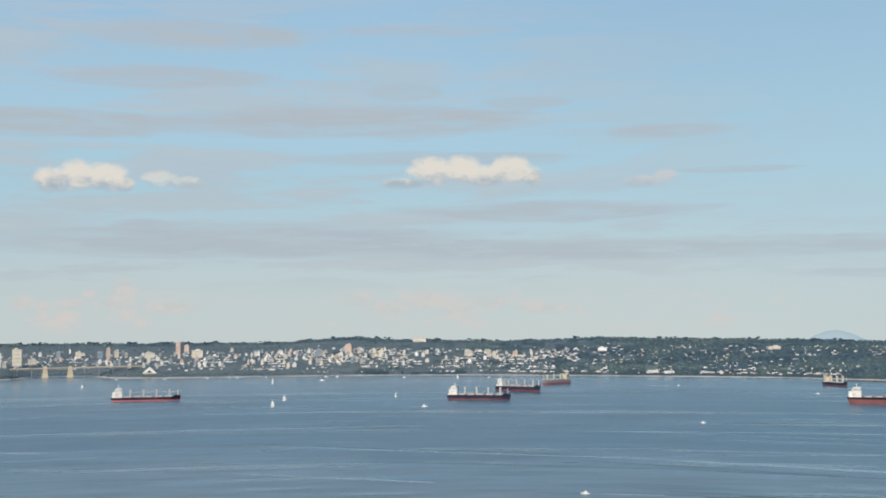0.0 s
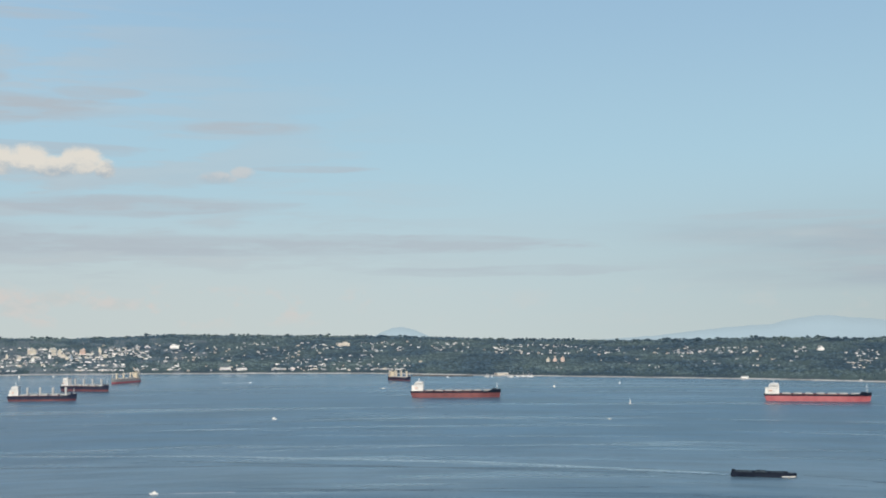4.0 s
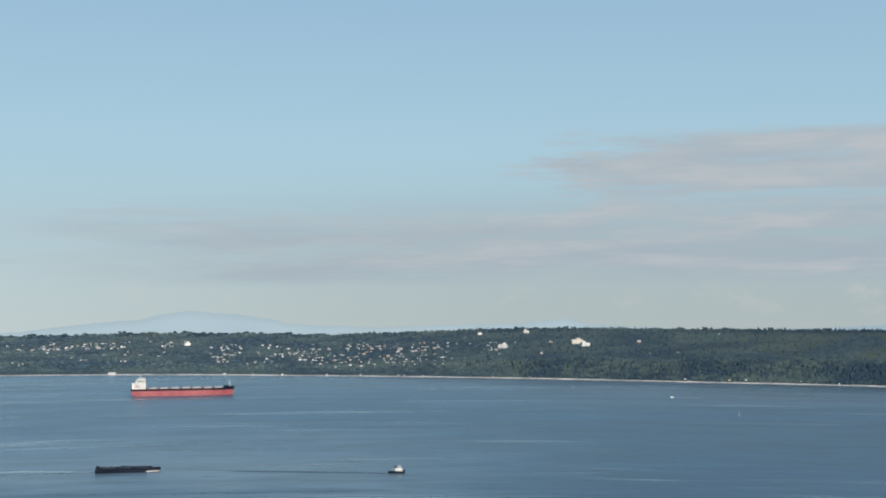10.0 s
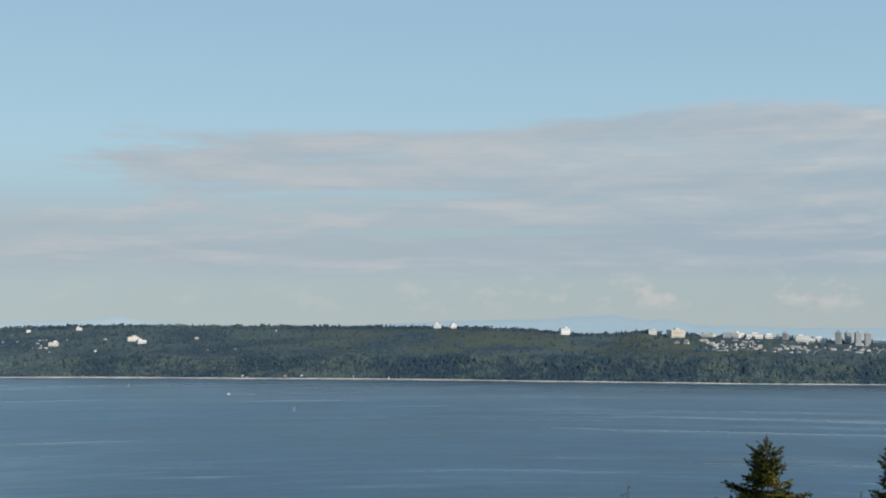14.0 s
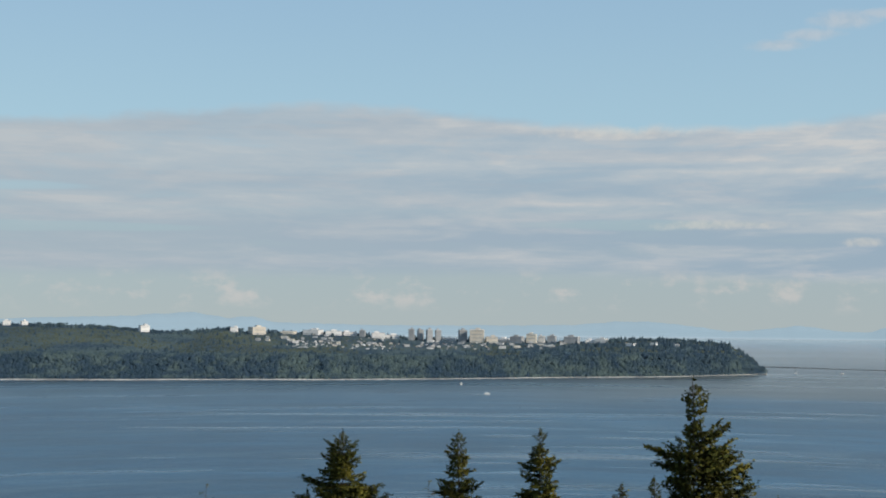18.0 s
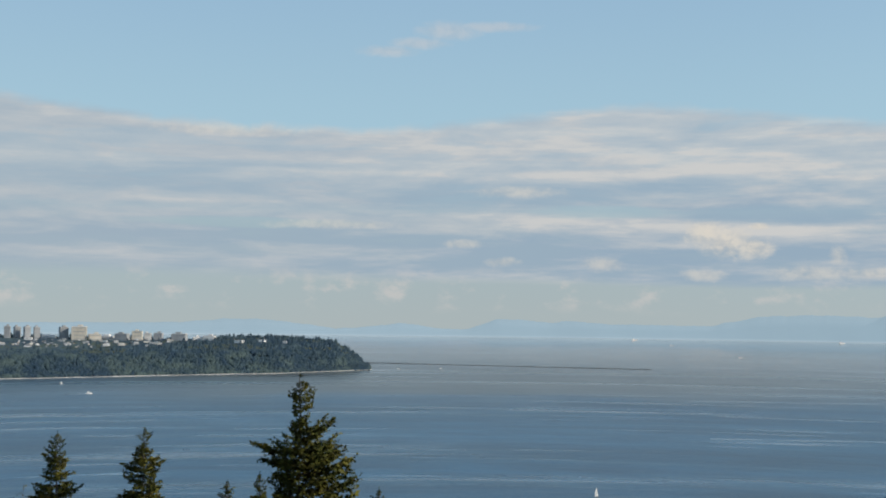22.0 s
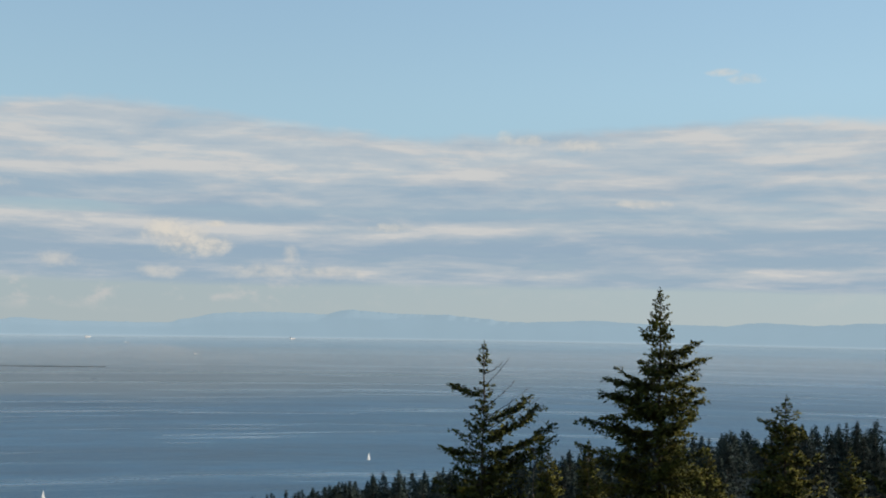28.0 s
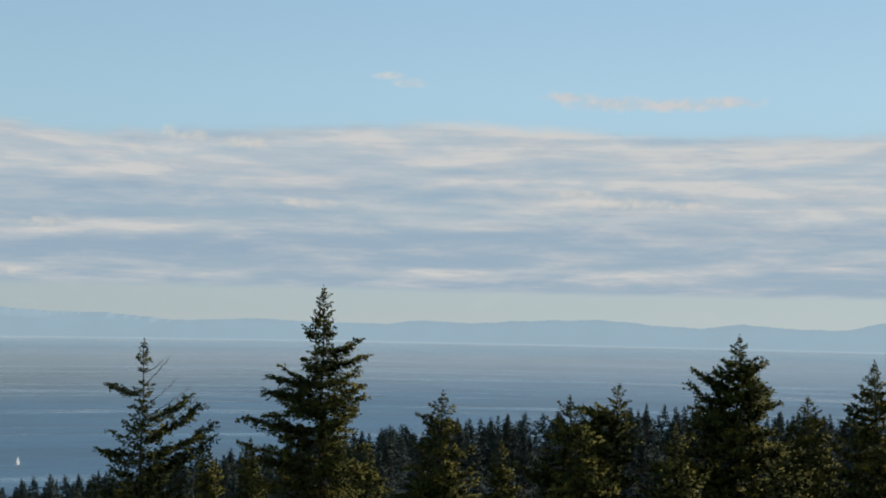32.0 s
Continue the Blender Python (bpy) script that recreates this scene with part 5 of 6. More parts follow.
# long lines on the water, pale with painted sheen or darker: bearing and distance of both ends, width at both ends
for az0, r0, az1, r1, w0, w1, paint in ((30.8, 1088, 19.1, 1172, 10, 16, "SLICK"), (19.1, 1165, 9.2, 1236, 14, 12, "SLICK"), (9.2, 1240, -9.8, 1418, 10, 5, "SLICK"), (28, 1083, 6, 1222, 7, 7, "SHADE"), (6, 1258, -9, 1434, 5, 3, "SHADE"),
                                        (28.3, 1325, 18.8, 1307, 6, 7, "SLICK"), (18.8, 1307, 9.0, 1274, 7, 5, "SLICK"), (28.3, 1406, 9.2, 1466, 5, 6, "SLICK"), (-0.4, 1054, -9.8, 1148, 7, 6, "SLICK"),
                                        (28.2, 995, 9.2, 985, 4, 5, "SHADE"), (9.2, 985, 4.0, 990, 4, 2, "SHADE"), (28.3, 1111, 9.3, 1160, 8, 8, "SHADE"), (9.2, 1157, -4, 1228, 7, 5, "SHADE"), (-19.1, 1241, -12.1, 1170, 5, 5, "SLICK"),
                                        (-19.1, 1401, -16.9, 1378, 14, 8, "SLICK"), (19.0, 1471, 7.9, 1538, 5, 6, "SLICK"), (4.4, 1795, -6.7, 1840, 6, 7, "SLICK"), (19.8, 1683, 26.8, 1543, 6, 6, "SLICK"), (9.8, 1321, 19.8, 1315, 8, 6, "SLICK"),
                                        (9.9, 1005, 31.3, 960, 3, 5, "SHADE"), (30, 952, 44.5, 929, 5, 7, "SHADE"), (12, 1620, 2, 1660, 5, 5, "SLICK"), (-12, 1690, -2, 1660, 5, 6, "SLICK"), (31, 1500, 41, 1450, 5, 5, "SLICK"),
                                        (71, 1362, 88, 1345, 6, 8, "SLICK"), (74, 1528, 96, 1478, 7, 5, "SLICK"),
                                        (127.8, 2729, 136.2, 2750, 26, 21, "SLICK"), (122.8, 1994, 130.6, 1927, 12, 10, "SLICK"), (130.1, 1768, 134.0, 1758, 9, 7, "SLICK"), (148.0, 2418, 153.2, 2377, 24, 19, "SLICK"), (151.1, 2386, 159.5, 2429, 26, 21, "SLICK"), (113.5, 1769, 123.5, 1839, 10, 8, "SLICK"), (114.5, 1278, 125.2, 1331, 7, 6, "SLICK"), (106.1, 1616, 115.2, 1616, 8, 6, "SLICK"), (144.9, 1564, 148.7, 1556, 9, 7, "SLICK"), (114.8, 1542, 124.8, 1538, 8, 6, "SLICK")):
    wake(az0, r0, az1, r1, w0, w1, "long faint line on the bay, paler or darker by its colour", SLICK if paint == "SLICK" else SHADE)


def jetty():
    """A low rubble breakwater that runs far out from the point, and a short one at the beach."""
    for name, a0, r0, a1, r1, tall, say in (("jetty", 99.3, 2735, 112.03, 2600, 0.9, "long low dark rubble jetty running out from the point"),
                                            ("breakwater", 17.6, 2880, 20.3, 2845, 2.6, "short dark breakwater by the beach")):
        t = thing(name, say, "jetty", pose(0, 0, 0))
        a, b = polar(a0, r0), polar(a1, r1)
        n = 30
        for i in range(n):
            p, q = a.lerp(b, i / n), a.lerp(b, (i + 1.02) / n)
            d = q - p
            m = Matrix.Translation((p + q) / 2) @ pose(0, 0, -1.0, 0, 0, math.degrees(math.atan2(d.y, d.x)))
            part("rubble", box_data("rubble", d.length, 12 * rng.uniform(0.7, 1.0), 1.0 + tall * rng.uniform(0.75, 1.1), STONE, 0.6, 0.8), t, m=m)


jetty()


# ---- trees near the camera ----
def leaf_arrays(spots, sizes, count, spread, drng):
    """Small bent sprays of needles scattered round spots; sizes in metres, one for each spot."""
    n = len(spots) * count
    sizes = np.repeat(np.broadcast_to(np.asarray(sizes, dtype=float), (len(spots),)), count)[:, None]
    c = np.repeat(np.asarray(spots), count, axis=0) + drng.normal(0, 1, (n, 3)) * spread * sizes * np.array([1, 1, 0.75])
    d = drng.normal(0, 1, (n, 3)) * np.array([1, 1, 0.5])
    d /= np.linalg.norm(d, axis=1)[:, None]
    e = np.cross(d, drng.normal(0, 1, (n, 3)) * 0.6 + np.array([0, 0, 1.0]))
    e /= np.linalg.norm(e, axis=1)[:, None] + 1e-6
    s = sizes * drng.uniform(0.6, 1.4, (n, 1))
    sag = np.array([0, 0, -0.25])
    v = np.stack([c - d * s * 0.6, c + e * s * 0.26, c + d * s * 0.75 + sag * s, c - e * s * 0.26], 1)
    base = (np.arange(n) * 4)[:, None]
    tris = np.concatenate([base + np.array([[0, 1, 2]]), base + np.array([[0, 2, 3]])])
    return v.reshape(-1, 3), tris


def soft_normals(me, v, drng):
    """Lets a crown take light as a rounded mass rather than leaf by leaf."""
    out = v * np.array([1, 1, 0])
    out /= np.linalg.norm(out, axis=1)[:, None] + 0.2
    n = out * 0.9 + np.array([0, 0, 0.45]) + np.repeat(drng.normal(0, 0.2, (len(v) // 4, 3)), 4, axis=0)
    n /= np.linalg.norm(n, axis=1)[:, None]
    me.polygons.foreach_set("use_smooth", np.ones(len(me.polygons), dtype=bool))
    me.normals_split_custom_set_from_vertices(n.tolist())


def conifer(name, tall, wide, power, leaf, leaves, seed, sparse=0.0, first=0.22, gaps=0.15, lean=0.0, step=0.42, one_sided=0.0, needle=None, tip=0.0, twig_rate=5.5):
    """Meshes of a conifer on the origin: trunk, limbs and needles. wide, power: crown radius by metres under the tip."""
    r = random.Random(seed)
    drng = np.random.default_rng(seed)
    bend = [(lean * (i / 8) ** 2 + r.uniform(-0.10, 0.10) * (i > 0), r.uniform(-0.10, 0.10) * (i > 0), tall * i / 8) for i in range(9)]
    trunk = tube_data("trunk", bend, [0.011 * tall * (1 - i / 8.3) + 0.02 for i in range(9)], BARK, 8)
    limb_v, limb_f, spots, sizes = [], [], [], []

    def limb(z, L, phase, pitch, droop, sweep, under, dense=1.0):
        x0 = lean * (z / tall) ** 2
        pts = []
        for k in range(6):
            u = k / 5
            rad = L * u
            h = rad * math.sin(pitch) - droop * L * u * (1.6 - u) + sweep * L * max(0, u - 0.45) ** 1.5
            a = phase + 0.3 * u * u
            pts.append(Vector((x0 + rad * math.cos(a), rad * math.sin(a), z + h)))
        thick = 0.012 + 0.013 * L
        b = len(limb_v)
        for k, q in enumerate(pts):
            rr = thick * (1 - 0.8 * k / 5)
            limb_v.extend([q + Vector((0, 0, rr)), q + Vector((rr, rr * 0.5, -rr * 0.6)), q + Vector((-rr, -rr * 0.5, -rr * 0.6))])
        for k in range(5):
            for j in range(3):
                a0, a1 = b + 3 * k + j, b + 3 * k + (j + 1) % 3
                limb_f.append((a0, a1, a1 + 3, a0 + 3))
        # side sprays hang along the limb in clumps, fuller towards its end
        sprays = max(2, int(L * twig_rate * dense))
        start = 0.12 if L < 1.2 else 0.2
        for k in range(sprays):
            u = start + (1 - start) * ((k + r.random()) / sprays) ** 0.8
            i0 = min(4, int(u * 5))
            q = pts[i0].lerp(pts[i0 + 1], u * 5 - i0)
            side = r.choice((-1, 1)) * r.uniform(0.05, 0.42) * L * (1.2 - u)
            fwd = abs(side) * 0.45
            n = 3 if L > 1.0 else 2
            for s in range(1, n + 1):
                w = s / n
                spots.append((q.x + side * w * math.cos(phase + 1.57) + fwd * w * math.cos(phase), q.y + side * w * math.sin(phase + 1.57) + fwd * w * math.sin(phase),
                              q.z - abs(side) * 0.28 * w * w + r.uniform(-0.10, 0.10)))
                sizes.append(leaf * min(1.0, 0.5 + under / 7.0))

    z = tall - 0.2
    phase = r.uniform(0, 6.28)
    while z > tall * first:
        under = tall - z
        reach = 1.18 * wide * under ** power * min(1.0, 0.30 + 0.70 * under / 5.0)
        if under < tip:
            reach = max(reach, wide * tip ** power * 0.55)
        count = 2 if under < 0.8 else 3 + (r.random() < 0.4)
        thin = r.uniform(0.6, 1.15) if r.random() > gaps else r.uniform(0.2, 0.5)
        for i in range(count):
            phase += 2.4 + r.uniform(-0.5, 0.5)
            L = max(0.22, reach * thin * r.uniform(0.5, 1.15) * (1 + one_sided * math.cos(phase)))
            if r.random() < sparse:
                L *= 0.45
            pitch = math.radians(r.uniform(25, 50)) if under < 1.5 else math.radians(r.uniform(-6, 30) - min(14.0, under))
            limb(z, L, phase, pitch, r.uniform(0.08, 0.24), r.uniform(0.15, 0.55), under)
        z -= step * r.uniform(0.6, 1.25) * (0.55 + 0.5 * min(1.0, under / 6))
    v, f = leaf_arrays(spots, sizes, leaves, 0.62, drng)
    limbs = mesh_from("limbs", limb_v, limb_f, BARK)
    crown = mesh_arrays("needles", v, f, needle or NEEDLE)
    soft_normals(crown, v, drng)
    return trunk, limbs, crown


def plant(name, data, m, say, group):
    t = thing(name, say, "tree", m, group=group)
    part("trunk", data[0], t)
    tagged(part("branchwork", data[1], t), kind="stuff")
    part("crown", data[2], t)
    return t


def fir(tall, profile, seed, seen=9.0, lean=0.0, hang=0.3, bare=None, reaches=(), first=0.3, lift=0.0, airy=1.0):
    """Meshes of a near fir on the origin: trunk, limbs, and twigs feathered with small sprays of needles.
    profile: metres under the tip with the crown's reach to its two sides; seen: metres under the tip that are fully leaved;
    reaches: single long limbs as (metres under the tip, reach to the right, rise)."""
    r = random.Random(seed)
    drng = np.random.default_rng(seed)
    bend = [(lean * (i / 8) ** 2 + r.uniform(-0.10, 0.10) * (i > 0), r.uniform(-0.10, 0.10) * (i > 0), tall * i / 8) for i in range(9)]
    trunk = tube_data("trunk", bend, [0.009 * tall * (1 - i / 8.2) + 0.02 for i in range(9)], BARK, 8)
    limb_v, limb_f, twigs = [], [], []
    up = Vector((0, 0, 1))

    def limb(z, L, phase, pitch, droop, sweep, rate, size):
        x0 = lean * (z / tall) ** 2
        pts = []
        for k in range(6):
            u = k / 5
            h = L * u * math.sin(pitch) - droop * L * u * (1.6 - u) + sweep * L * max(0, u - 0.45) ** 1.5
            a = phase + 0.3 * u * u
            pts.append(Vector((x0 + L * u * math.cos(a), L * u * math.sin(a), z + h)))
        b, thick = len(limb_v), 0.010 + 0.011 * L
        for k, q in enumerate(pts):
            rr = thick * (1 - 0.8 * k / 5)
            limb_v.extend([q + Vector((0, 0, rr)), q + Vector((rr, rr * 0.5, -rr * 0.6)), q + Vector((-rr, -rr * 0.5, -rr * 0.6))])
        for k in range(5):
            for j in range(3):
                a0, a1 = b + 3 * k + j, b + 3 * k + (j + 1) % 3
                limb_f.append((a0, a1, a1 + 3, a0 + 3))
        n = max(4, int(L * rate))
        for k in range(n):
            u = 0.08 + 0.92 * ((k + r.random()) / n) ** 0.85
            i0 = min(4, int(u * 5))
            q, way = pts[i0].lerp(pts[i0 + 1], min(1.0, u * 5 - i0)), (pts[i0 + 1] - pts[i0]).normalized()
            side = way.cross(up).normalized() * r.choice((-1, 1))
            d = (way * r.uniform(0.5, 0.9) + side * r.uniform(0.4, 0.9) + up * r.uniform(-hang - 0.1, 0.35)).normalized()
            length = min(0.85, (0.36 * (1 - u) + 0.12) * L * r.uniform(0.6, 1.2)) + 0.06
            twigs.append((*q, *d, length, size))
        twigs.append((*pts[4], *(pts[5] - pts[4]).normalized(), L * 0.22 + 0.1, size))

    def reach_at(under, phase):
        row = [np.interp(under, [p[0] for p in profile], [p[k] for p in profile]) for k in (1, 2)]
        c = 0.5 + 0.5 * math.cos(phase)
        return float(row[0] * (1 - c) + row[1] * c)

    z, phase = tall - 0.12, r.uniform(0, 6.28)
    twigs.append((lean, 0, tall - 0.25, 0, 0, 1, 0.45, 0.6))
    while z > tall * first:
        under = tall - z
        full = under < seen
        thin = r.uniform(0.78, 1.12) if r.random() < 0.6 + 0.25 * airy else r.uniform(0.3, 0.6)
        for i in range((3 if under < 1.5 else 5 if r.random() < airy else 3) if full else 3):
            phase += 2.4 + r.uniform(-0.5, 0.5)
            L = max(0.06, min(1.0, 0.08 + 0.9 * under) * reach_at(under, phase) * thin * r.uniform(0.55, 1.12))
            if bare and bare[0] < under < bare[1]:
                if r.random() < 0.75:
                    continue
                L = min(L, r.uniform(0.2, 0.5))
            pitch = math.radians(r.uniform(25, 55)) if under < 1.5 else math.radians(r.uniform(-12, 34) - min(10.0, under) + lift)
            limb(z, L, phase, pitch, r.uniform(0.04, 0.20), r.uniform(0.1, 0.5), 10.5 * airy if full else 3.5, min(1.0, 0.45 + 0.3 * under) if full else 2.2)
        z -= r.uniform(0.20, 0.40) * (0.7 + 0.5 * min(1.0, under / 6)) * (1.0 if full else 2.0)
    for under, reach, rise in reaches:
        limb(tall - under, abs(reach), r.uniform(-0.25, 0.25) + (0.0 if reach > 0 else math.pi), math.asin(max(-0.9, min(0.9, rise / abs(reach)))), 0.06, 0.15, 11.0, 1.0)
        limb(tall - under - 0.12, abs(reach) * 0.8, r.uniform(-0.4, 0.4) + (0.0 if reach > 0 else math.pi), math.asin(max(-0.9, min(0.9, rise / abs(reach)))), 0.08, 0.15, 11.0, 1.0)
    w = np.array(twigs)
    count = np.maximum(2, (w[:, 6] / (0.105 * w[:, 7])).astype(int))
    rows = np.repeat(np.arange(len(w)), count)
    k = np.concatenate([np.arange(c) for c in count])
    u = (k + drng.uniform(0.2, 0.9, len(k))) / count[rows]
    spot, d, far, size = w[rows, :3], w[rows, 3:6], (u * w[rows, 6])[:, None], w[rows, 7:8]
    spot = spot + d * far + np.array([0, 0, -0.35 * hang]) * far ** 2
    across = np.cross(d, np.array([0, 0, 1.0]))
    across /= np.linalg.norm(across, axis=1)[:, None] + 1e-6
    vs = []
    for sign in (-1.0, 1.0):
        way = d * 0.7 + across * sign * drng.uniform(0.25, 0.85, (len(k), 1)) + drng.normal(0, 0.42, (len(k), 3))
        way /= np.linalg.norm(way, axis=1)[:, None] + 1e-6
        flat = np.cross(way, drng.normal(0, 0.9, (len(k), 3)) + np.array([0, 0, 1.0]))
        flat /= np.linalg.norm(flat, axis=1)[:, None] + 1e-6
        long = size * drng.uniform(0.13, 0.27, (len(k), 1))
        vs.append(np.stack([spot, spot + way * long * 0.55 + flat * long * 0.30, spot + way * long, spot + way * long * 0.55 - flat * long * 0.30], 1))
    v = np.concatenate(vs).reshape(-1, 3)
    base = (np.arange(len(v) // 4) * 4)[:, None]
    crown = mesh_arrays("needles", v, np.concatenate([base + np.array([[0, 1, 2]]), base + np.array([[0, 2, 3]])]), NEEDLE)
    soft_normals(crown, v, drng)
    return trunk, mesh_from("limbs", limb_v, limb_f, BARK), crown


# crown outlines: metres under the tip, reach to either side
SLIM = [(0, 0.25, 0.25), (1, 0.6, 0.6), (3, 1.1, 1.1), (6, 1.7, 1.7), (12, 2.8, 2.8), (25, 4, 4)]
BROAD = [(0, 0.3, 0.3), (1, 0.8, 0.8), (3, 1.7, 1.7), (6, 2.7, 2.7), (12, 3.8, 3.8), (25, 4.6, 4.6)]
OUTLINES = {3: [(0, 0.2, 0.2), (0.8, 0.8, 0.8), (1.8, 1.4, 1.3), (2.8, 2.0, 1.6), (3.8, 2.6, 1.8), (4.6, 3.1, 2.3), (6, 3.4, 3.3), (25, 5, 5)],
            5: [(0, 0.35, 0.3), (0.7, 0.95, 0.8), (1.6, 1.1, 0.8), (2.6, 1.0, 1.0), (3.7, 1.5, 1.2), (4.8, 2.2, 1.8), (7, 2.4, 2.2), (25, 4, 4)],
            8: [(0, 0.15, 0.15), (0.9, 0.6, 0.8), (1.9, 1.1, 1.1), (3.4, 1.6, 1.3), (4.5, 1.8, 1.6), (6, 2.1, 2.4), (25, 4, 4)],
            13: [(0, 0.2, 0.5), (0.6, 0.4, 0.5), (1.2, 0.7, 0.8), (2.4, 0.9, 1.2), (3.2, 0.4, 0.5), (4.0, 0.9, 2.3), (5, 1.8, 2.5), (6.5, 2.1, 3.2), (8, 2.3, 3.9), (12, 3, 4), (25, 5, 5)],
            34: [(0, 0.6, 0.6), (0.6, 0.85, 0.8), (1.6, 0.65, 0.6), (2.2, 0.3, 0.3), (3.2, 1.0, 0.8), (5.0, 1.1, 1.2), (6.5, 1.9, 2.0), (8.2, 2.6, 3.0), (12, 3.5, 4), (25, 4.5, 4.5)],
            55: [(0, 0.2, 0.2), (0.8, 0.55, 0.6), (1.9, 0.8, 0.8), (3.1, 1.6, 1.2), (4.4, 1.5, 2.4), (6.0, 2.9, 2.9), (7.5, 3.3, 3.0), (8.8, 4.2, 2.6), (10.5, 4.6, 4.0), (14, 5.0, 4.8), (25, 6, 6)],
            60: [(0, 0.2, 0.2), (1.0, 0.8, 0.7), (2, 1.4, 1.1), (3, 2.0, 1.3), (4.9, 2.4, 2.0), (8, 3.2, 3.0), (25, 4, 4)],
            77: [(0, 0.3, 0.6), (0.8, 1.1, 0.8), (1.8, 2.2, 1.0), (3.4, 2.0, 1.9), (5, 1.6, 1.6), (9, 2.4, 2.4), (25, 4, 4)],
            91: [(0, 0.2, 0.2), (0.6, 0.35, 0.3), (1.2, 0.9, 0.8), (2.6, 1.8, 1.6), (4.4, 2.6, 2.4), (8, 3.4, 3.2), (25, 4.5, 4.5)],
            89: [(0, 0.25, 0.25), (1.0, 0.7, 0.7), (2.2, 1.6, 1.8), (3.2, 2.7, 2.2), (4.6, 3.2, 2.6), (6.6, 3.8, 3.4), (10, 4.0, 4.0), (25, 5, 5)],
            99: [(0, 0.2, 0.2), (1.4, 0.7, 0.6), (2.6, 1.5, 1.2), (4.6, 2.2, 2.0), (9, 3.2, 3.2), (25, 4.5, 4.5)]}
# bearing, distance, height of the tip in degrees, outline, seed
NEAR = [(80.75, 110, -5.75, None, 3), (85.95, 106, -5.8, None, 5), (89.61, 104, -5.62, None, 8), (96.35, 86, -3.29, None, 13), (93.2, 112, -7.95, SLIM, 21), (94.6, 108, -7.65, SLIM, 22),
        (128.7, 80, -1.68, None, 34), (136.5, 85, 0.87, None, 55), (141.95, 76, -3.75, None, 60), (149.8, 76, -3.2, None, 77), (155.0, 82, -0.97, None, 89),
        (147.6, 72, -3.8, None, 91), (157.9, 92, -3.5, BROAD, 97), (160.6, 76, -1.96, None, 99), (131.6, 92, -6.3, SLIM, 101), (144.6, 88, -5.9, SLIM, 103), (152.3, 72, -5.0, BROAD, 105),
        (133.4, 96, -5.9, SLIM, 107), (163.5, 74, -3.0, BROAD, 109), (99.9, 100, -8.35, BROAD, 111), (138.6, 100, -6.1, BROAD, 113), (79.2, 112, -8.3, SLIM, 115)]
LEANS = {77: 1.6, 91: -0.6, 89: 0.3}
BARES = {34: (1.9, 2.9), 13: (0.25, 0.7)}
REACHES = {3: ((1.5, -1.5, 0.7), (5.4, 3.7, 0.5)), 5: ((4.9, -2.1, 0.1), (5.2, 1.7, -0.2)), 8: ((2.9, 1.6, 0.3), (3.1, -1.4, 0.2)),
           13: ((4.4, 2.3, 1.2), (5.2, -3.2, 0.7), (5.9, -2.6, 0.3), (5.9, 3.1, 0.7), (6.6, 3.4, 0.7), (7.9, 3.8, 0.5)),
           34: ((3.1, -2.1, 0.5), (4.8, 3.0, 1.4), (5.9, 3.9, 1.9), (6.9, 4.4, 1.6), (7.8, 4.8, 1.6), (6.8, -2.8, 0.4)),
           55: ((4.1, 2.7, 0.6), (5.0, 3.0, 0.5), (7.0, -3.9, 0.2), (9.4, -5.0, 0.7), (6.4, -3.5, 0.5)), 89: ((3.4, -2.6, 1.2), (2.6, 1.7, 1.2)), 77: ((1.6, -2.4, 0.2),), 99: ((3.2, -1.7, 0.6),)}
for az, r, el, outline, seed in NEAR:
    z = hill(az, r) - 0.6
    tall = EYE + r * math.tan(radians(el)) - z
    seen = max(3.5, r * (math.tan(radians(el)) - math.tan(radians(-9.2))))
    data = fir(tall, outline or OUTLINES[seed], seed, seen, LEANS.get(seed, 0.0), 0.5 if seed in (55, 5) else 0.3, BARES.get(seed), REACHES.get(seed, ()), lift=14.0 if seed in (34, 13) else 0.0, airy={34: 0.62, 55: 0.8, 13: 1.0, 89: 1.25, 3: 1.2, 5: 1.15, 8: 1.15}.get(seed, 1.0))
    q = polar(az - math.degrees(LEANS.get(seed, 0.0) / r), r, z)
    say = "thin ragged fir with bare twigs on one side" if seed == 34 else "tall green fir with ragged drooping branches on the hillside"
    plant("fir_tree", data, pose(q.x, q.y, q.z, 0, 0, -az), say, "firs on the hillside")

# bare leaders and dead twigs that reach out of the ragged fir
t = thing("dead_branches", "bare grey dead twigs sticking out beside a fir", "branch", pose(0, 0, 0))
for k, (da, e0, e1) in enumerate(((1.15, -3.55, -2.25), (1.45, -4.5, -3.25), (2.1, -5.0, -3.55), (2.5, -6.0, -4.0), (0.8, -3.0, -2.5), (1.9, -5.6, -4.3))):
    a, b = polar(128.75, 80), polar(128.7 + da, 80)
    a.z, b.z = EYE + 80 * math.tan(radians(e0)), EYE + 80 * math.tan(radians(e1))
    mid = a.lerp(b, 0.55) + Vector((0, 0, -0.10))
    part("dead_twig", tube_data("dead_twig", [a, mid, b], [0.035, 0.022, 0.008], TWIG, 5), t)
    for u, rise in ((0.55, 0.25), (0.72, -0.05), (0.85, 0.2)):
        p = mid.lerp(b, (u - 0.55) / 0.45)
        part("dead_twig", tube_data("dead_twig", [p, p + (b - a).normalized() * 0.35 + Vector((0, 0, rise))], [0.014, 0.006], TWIG, 4), t)
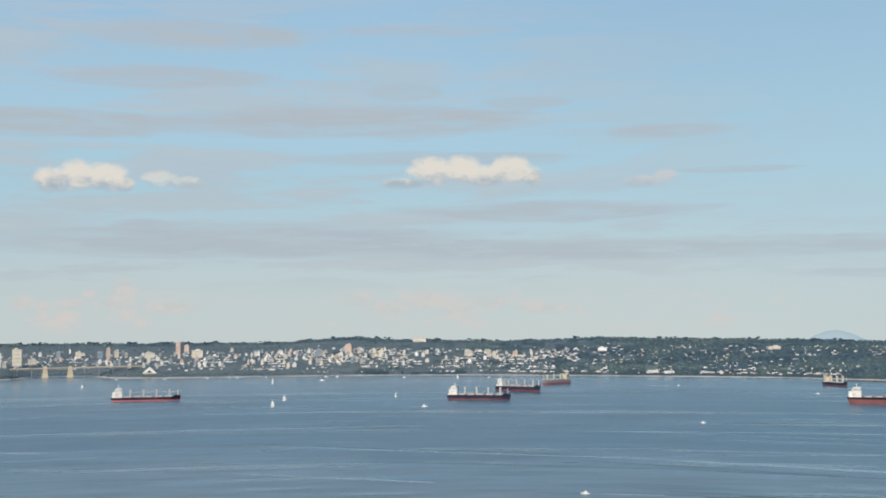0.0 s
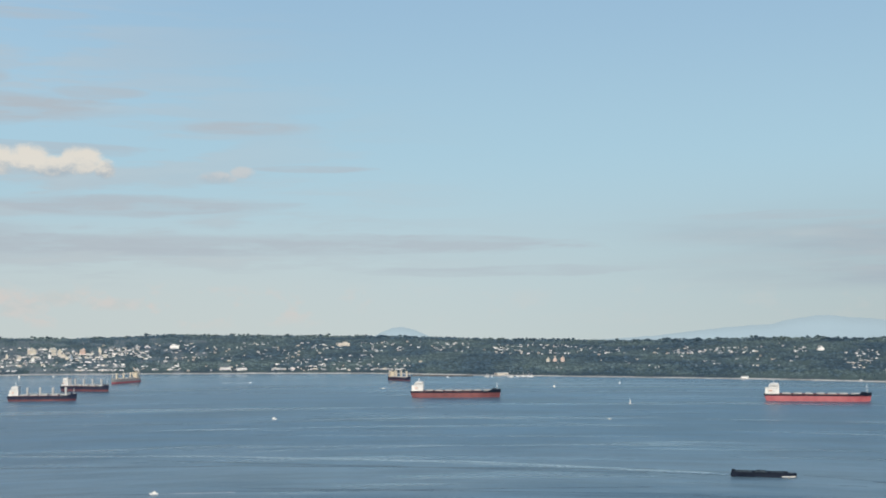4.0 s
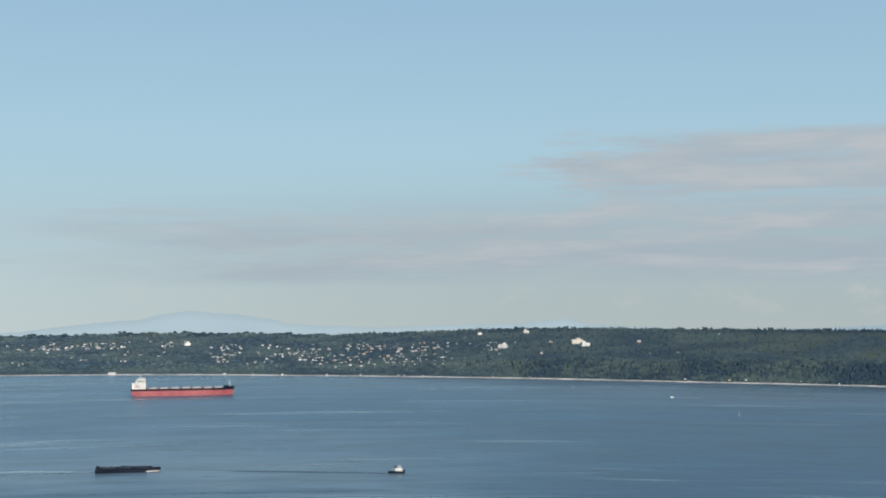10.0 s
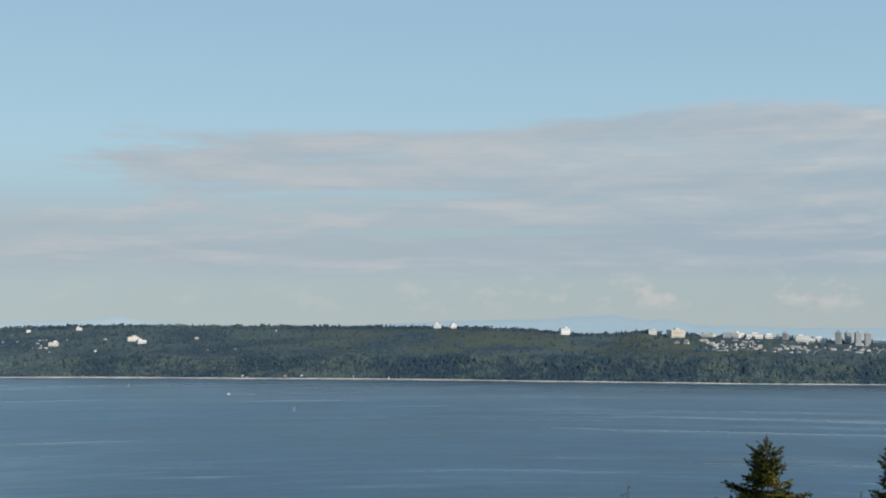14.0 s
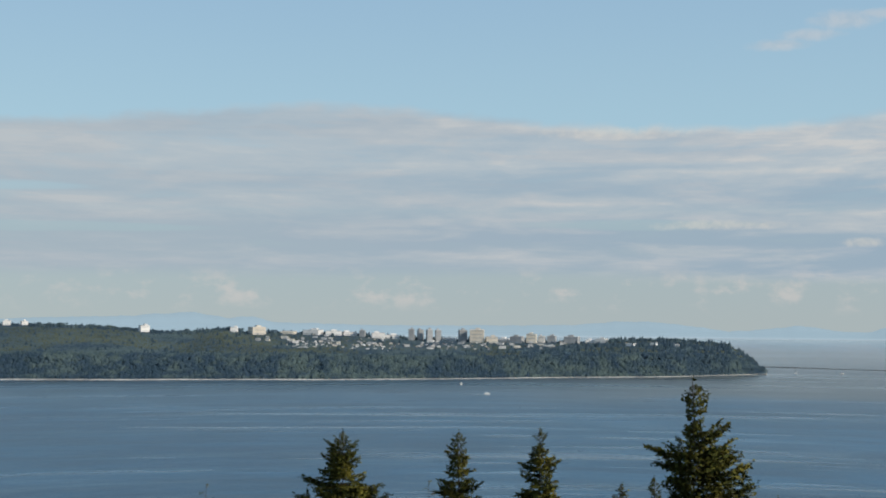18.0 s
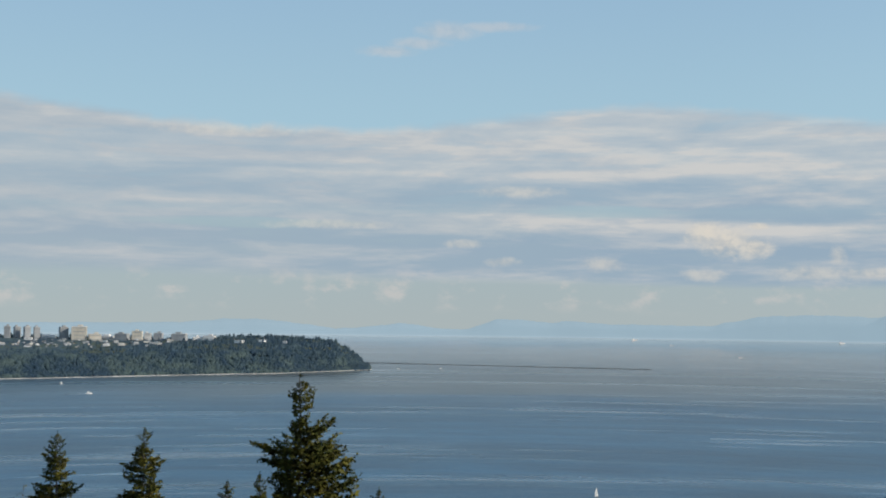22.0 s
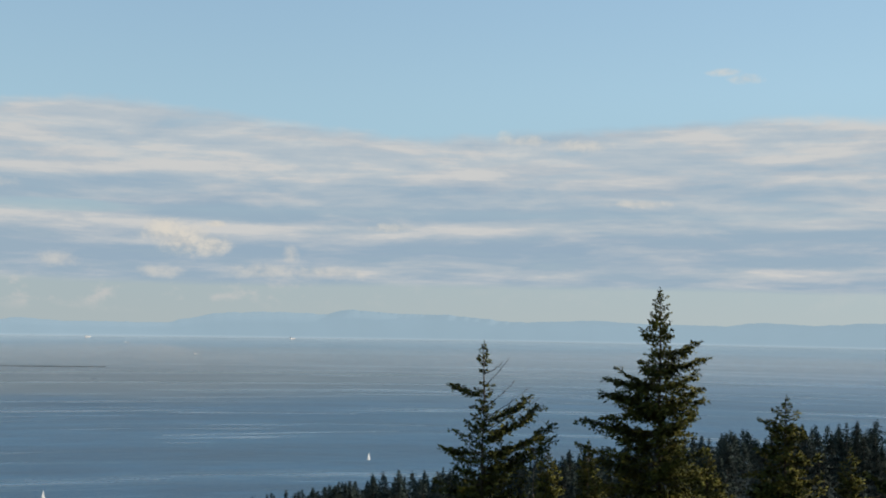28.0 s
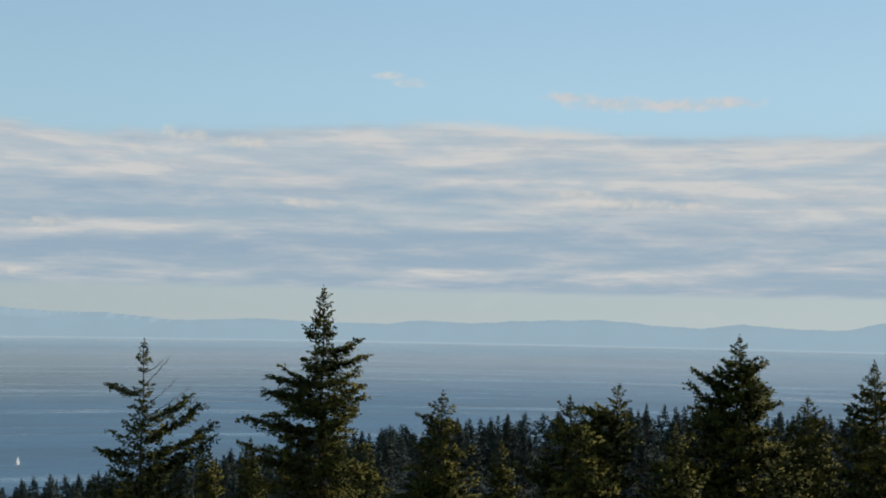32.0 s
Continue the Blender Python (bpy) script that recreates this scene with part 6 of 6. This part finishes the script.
for az, r, el, tall in ((74.76, 90, -8.0, 14), (84.6, 98, -7.9, 14), (131.0, 70, -6.2, 12)):
    z = EYE + r * math.tan(radians(el))
    q = polar(az, r)
    s = thing("bare_sapling", "thin bare sapling top with few leaves", "tree", pose(q.x, q.y, hill(az, r) - 0.3))
    top = z - hill(az, r) + 0.3
    part("stem", tube_data("stem", [(0, 0, 0), (0.2, 0.1, top * 0.5), (0, 0, top)], [0.12, 0.07, 0.015], TWIG, 6), s)
    for i in range(7):
        h = top - 0.3 - i * 0.5
        a = i * 2.4
        part("twig", tube_data("twig", [(0, 0, h), (0.35 * math.cos(a), 0.35 * math.sin(a), h + 0.35)], [0.02, 0.008], TWIG, 4), s)
    v, f = leaf_arrays([(0.3 * math.cos(i * 2.4), 0.3 * math.sin(i * 2.4), top - 0.1 - i * 0.45) for i in range(8)], 0.16, 6, 0.75, np.random.default_rng(int(az)))
    part("foliage", mesh_arrays("foliage", v, f, NEEDLE), s)

# the wooded headland: a few kinds of conifer, many times
SHAPES = ((24, 0.72), (21, 0.86), (25, 0.62), (19, 1.0))
KINDS = [conifer("forest_conifer", h, w, 0.80, 0.50, 3, 300 + i, 0.0, 0.42, 0.25, step=0.8, needle=NEEDLE_DARK, twig_rate=2.1, tip=0.3, one_sided=0.2) for i, (h, w) in enumerate(SHAPES)]
COARSE = [conifer("back_conifer", h, w, 0.80, 0.85, 2, 320 + i, 0.0, 0.5, 0.25, step=1.0, needle=NEEDLE_DARK, twig_rate=1.3, tip=0.3) for i, (h, w) in enumerate(SHAPES)]
TALLS = (24, 21, 25, 19)
firsts = [None] * 4
spots = []
for i in range(520):
    az, r = rng.uniform(111, 172), 250 + 380 * rng.random() ** 0.8
    spots.append((az, r, rng.uniform(-5, 0.0) if rng.random() < 0.85 else rng.uniform(-1, 0.8)))
for i in range(60):
    spots.append((rng.uniform(128, 172), rng.uniform(150, 250), rng.uniform(-9, -4)))
rest_v, rest_f, rest_n = [], [], 0
spots.sort(key=lambda q: q[1])
for n, (az, r, sink) in enumerate(spots):
    i = rng.randrange(4)
    crown_top = EYE + r * math.tan(radians(table(FRINGE, az) + 0.05))
    z = min(hill(az, r), crown_top - TALLS[i] + sink)
    z = max(z, hill(az, r) - 13.0)
    q = polar(az, r, z)
    m = pose(q.x, q.y, q.z, 0, 0, rng.uniform(0, 360))
    if n >= 290:
        for me in COARSE[i][2:]:
            co = np.empty(len(me.vertices) * 3, dtype=np.float32)
            me.vertices.foreach_get("co", co)
            me.calc_loop_triangles()
            tri = np.empty(len(me.loop_triangles) * 3, dtype=np.int32)
            me.loop_triangles.foreach_get("vertices", tri)
            w = np.array(m)
            rest_v.append(co.reshape(-1, 3) @ w[:3, :3].T + w[:3, 3])
            rest_f.append(tri.reshape(-1, 3) + rest_n)
            rest_n += len(me.vertices)
    elif firsts[i] is None:
        firsts[i] = plant("conifer_tree", KINDS[i], m, "dark conifer in the dense wood on the headland", "conifers of the headland")
    else:
        copy_thing(firsts[i], m)
back_woods = new("back_woods", mesh_arrays("back_woods", np.concatenate(rest_v), np.concatenate(rest_f), NEEDLE_DARK))
tagged(back_woods, "dark conifer wood closing the headland behind", "woods", kind="stuff")
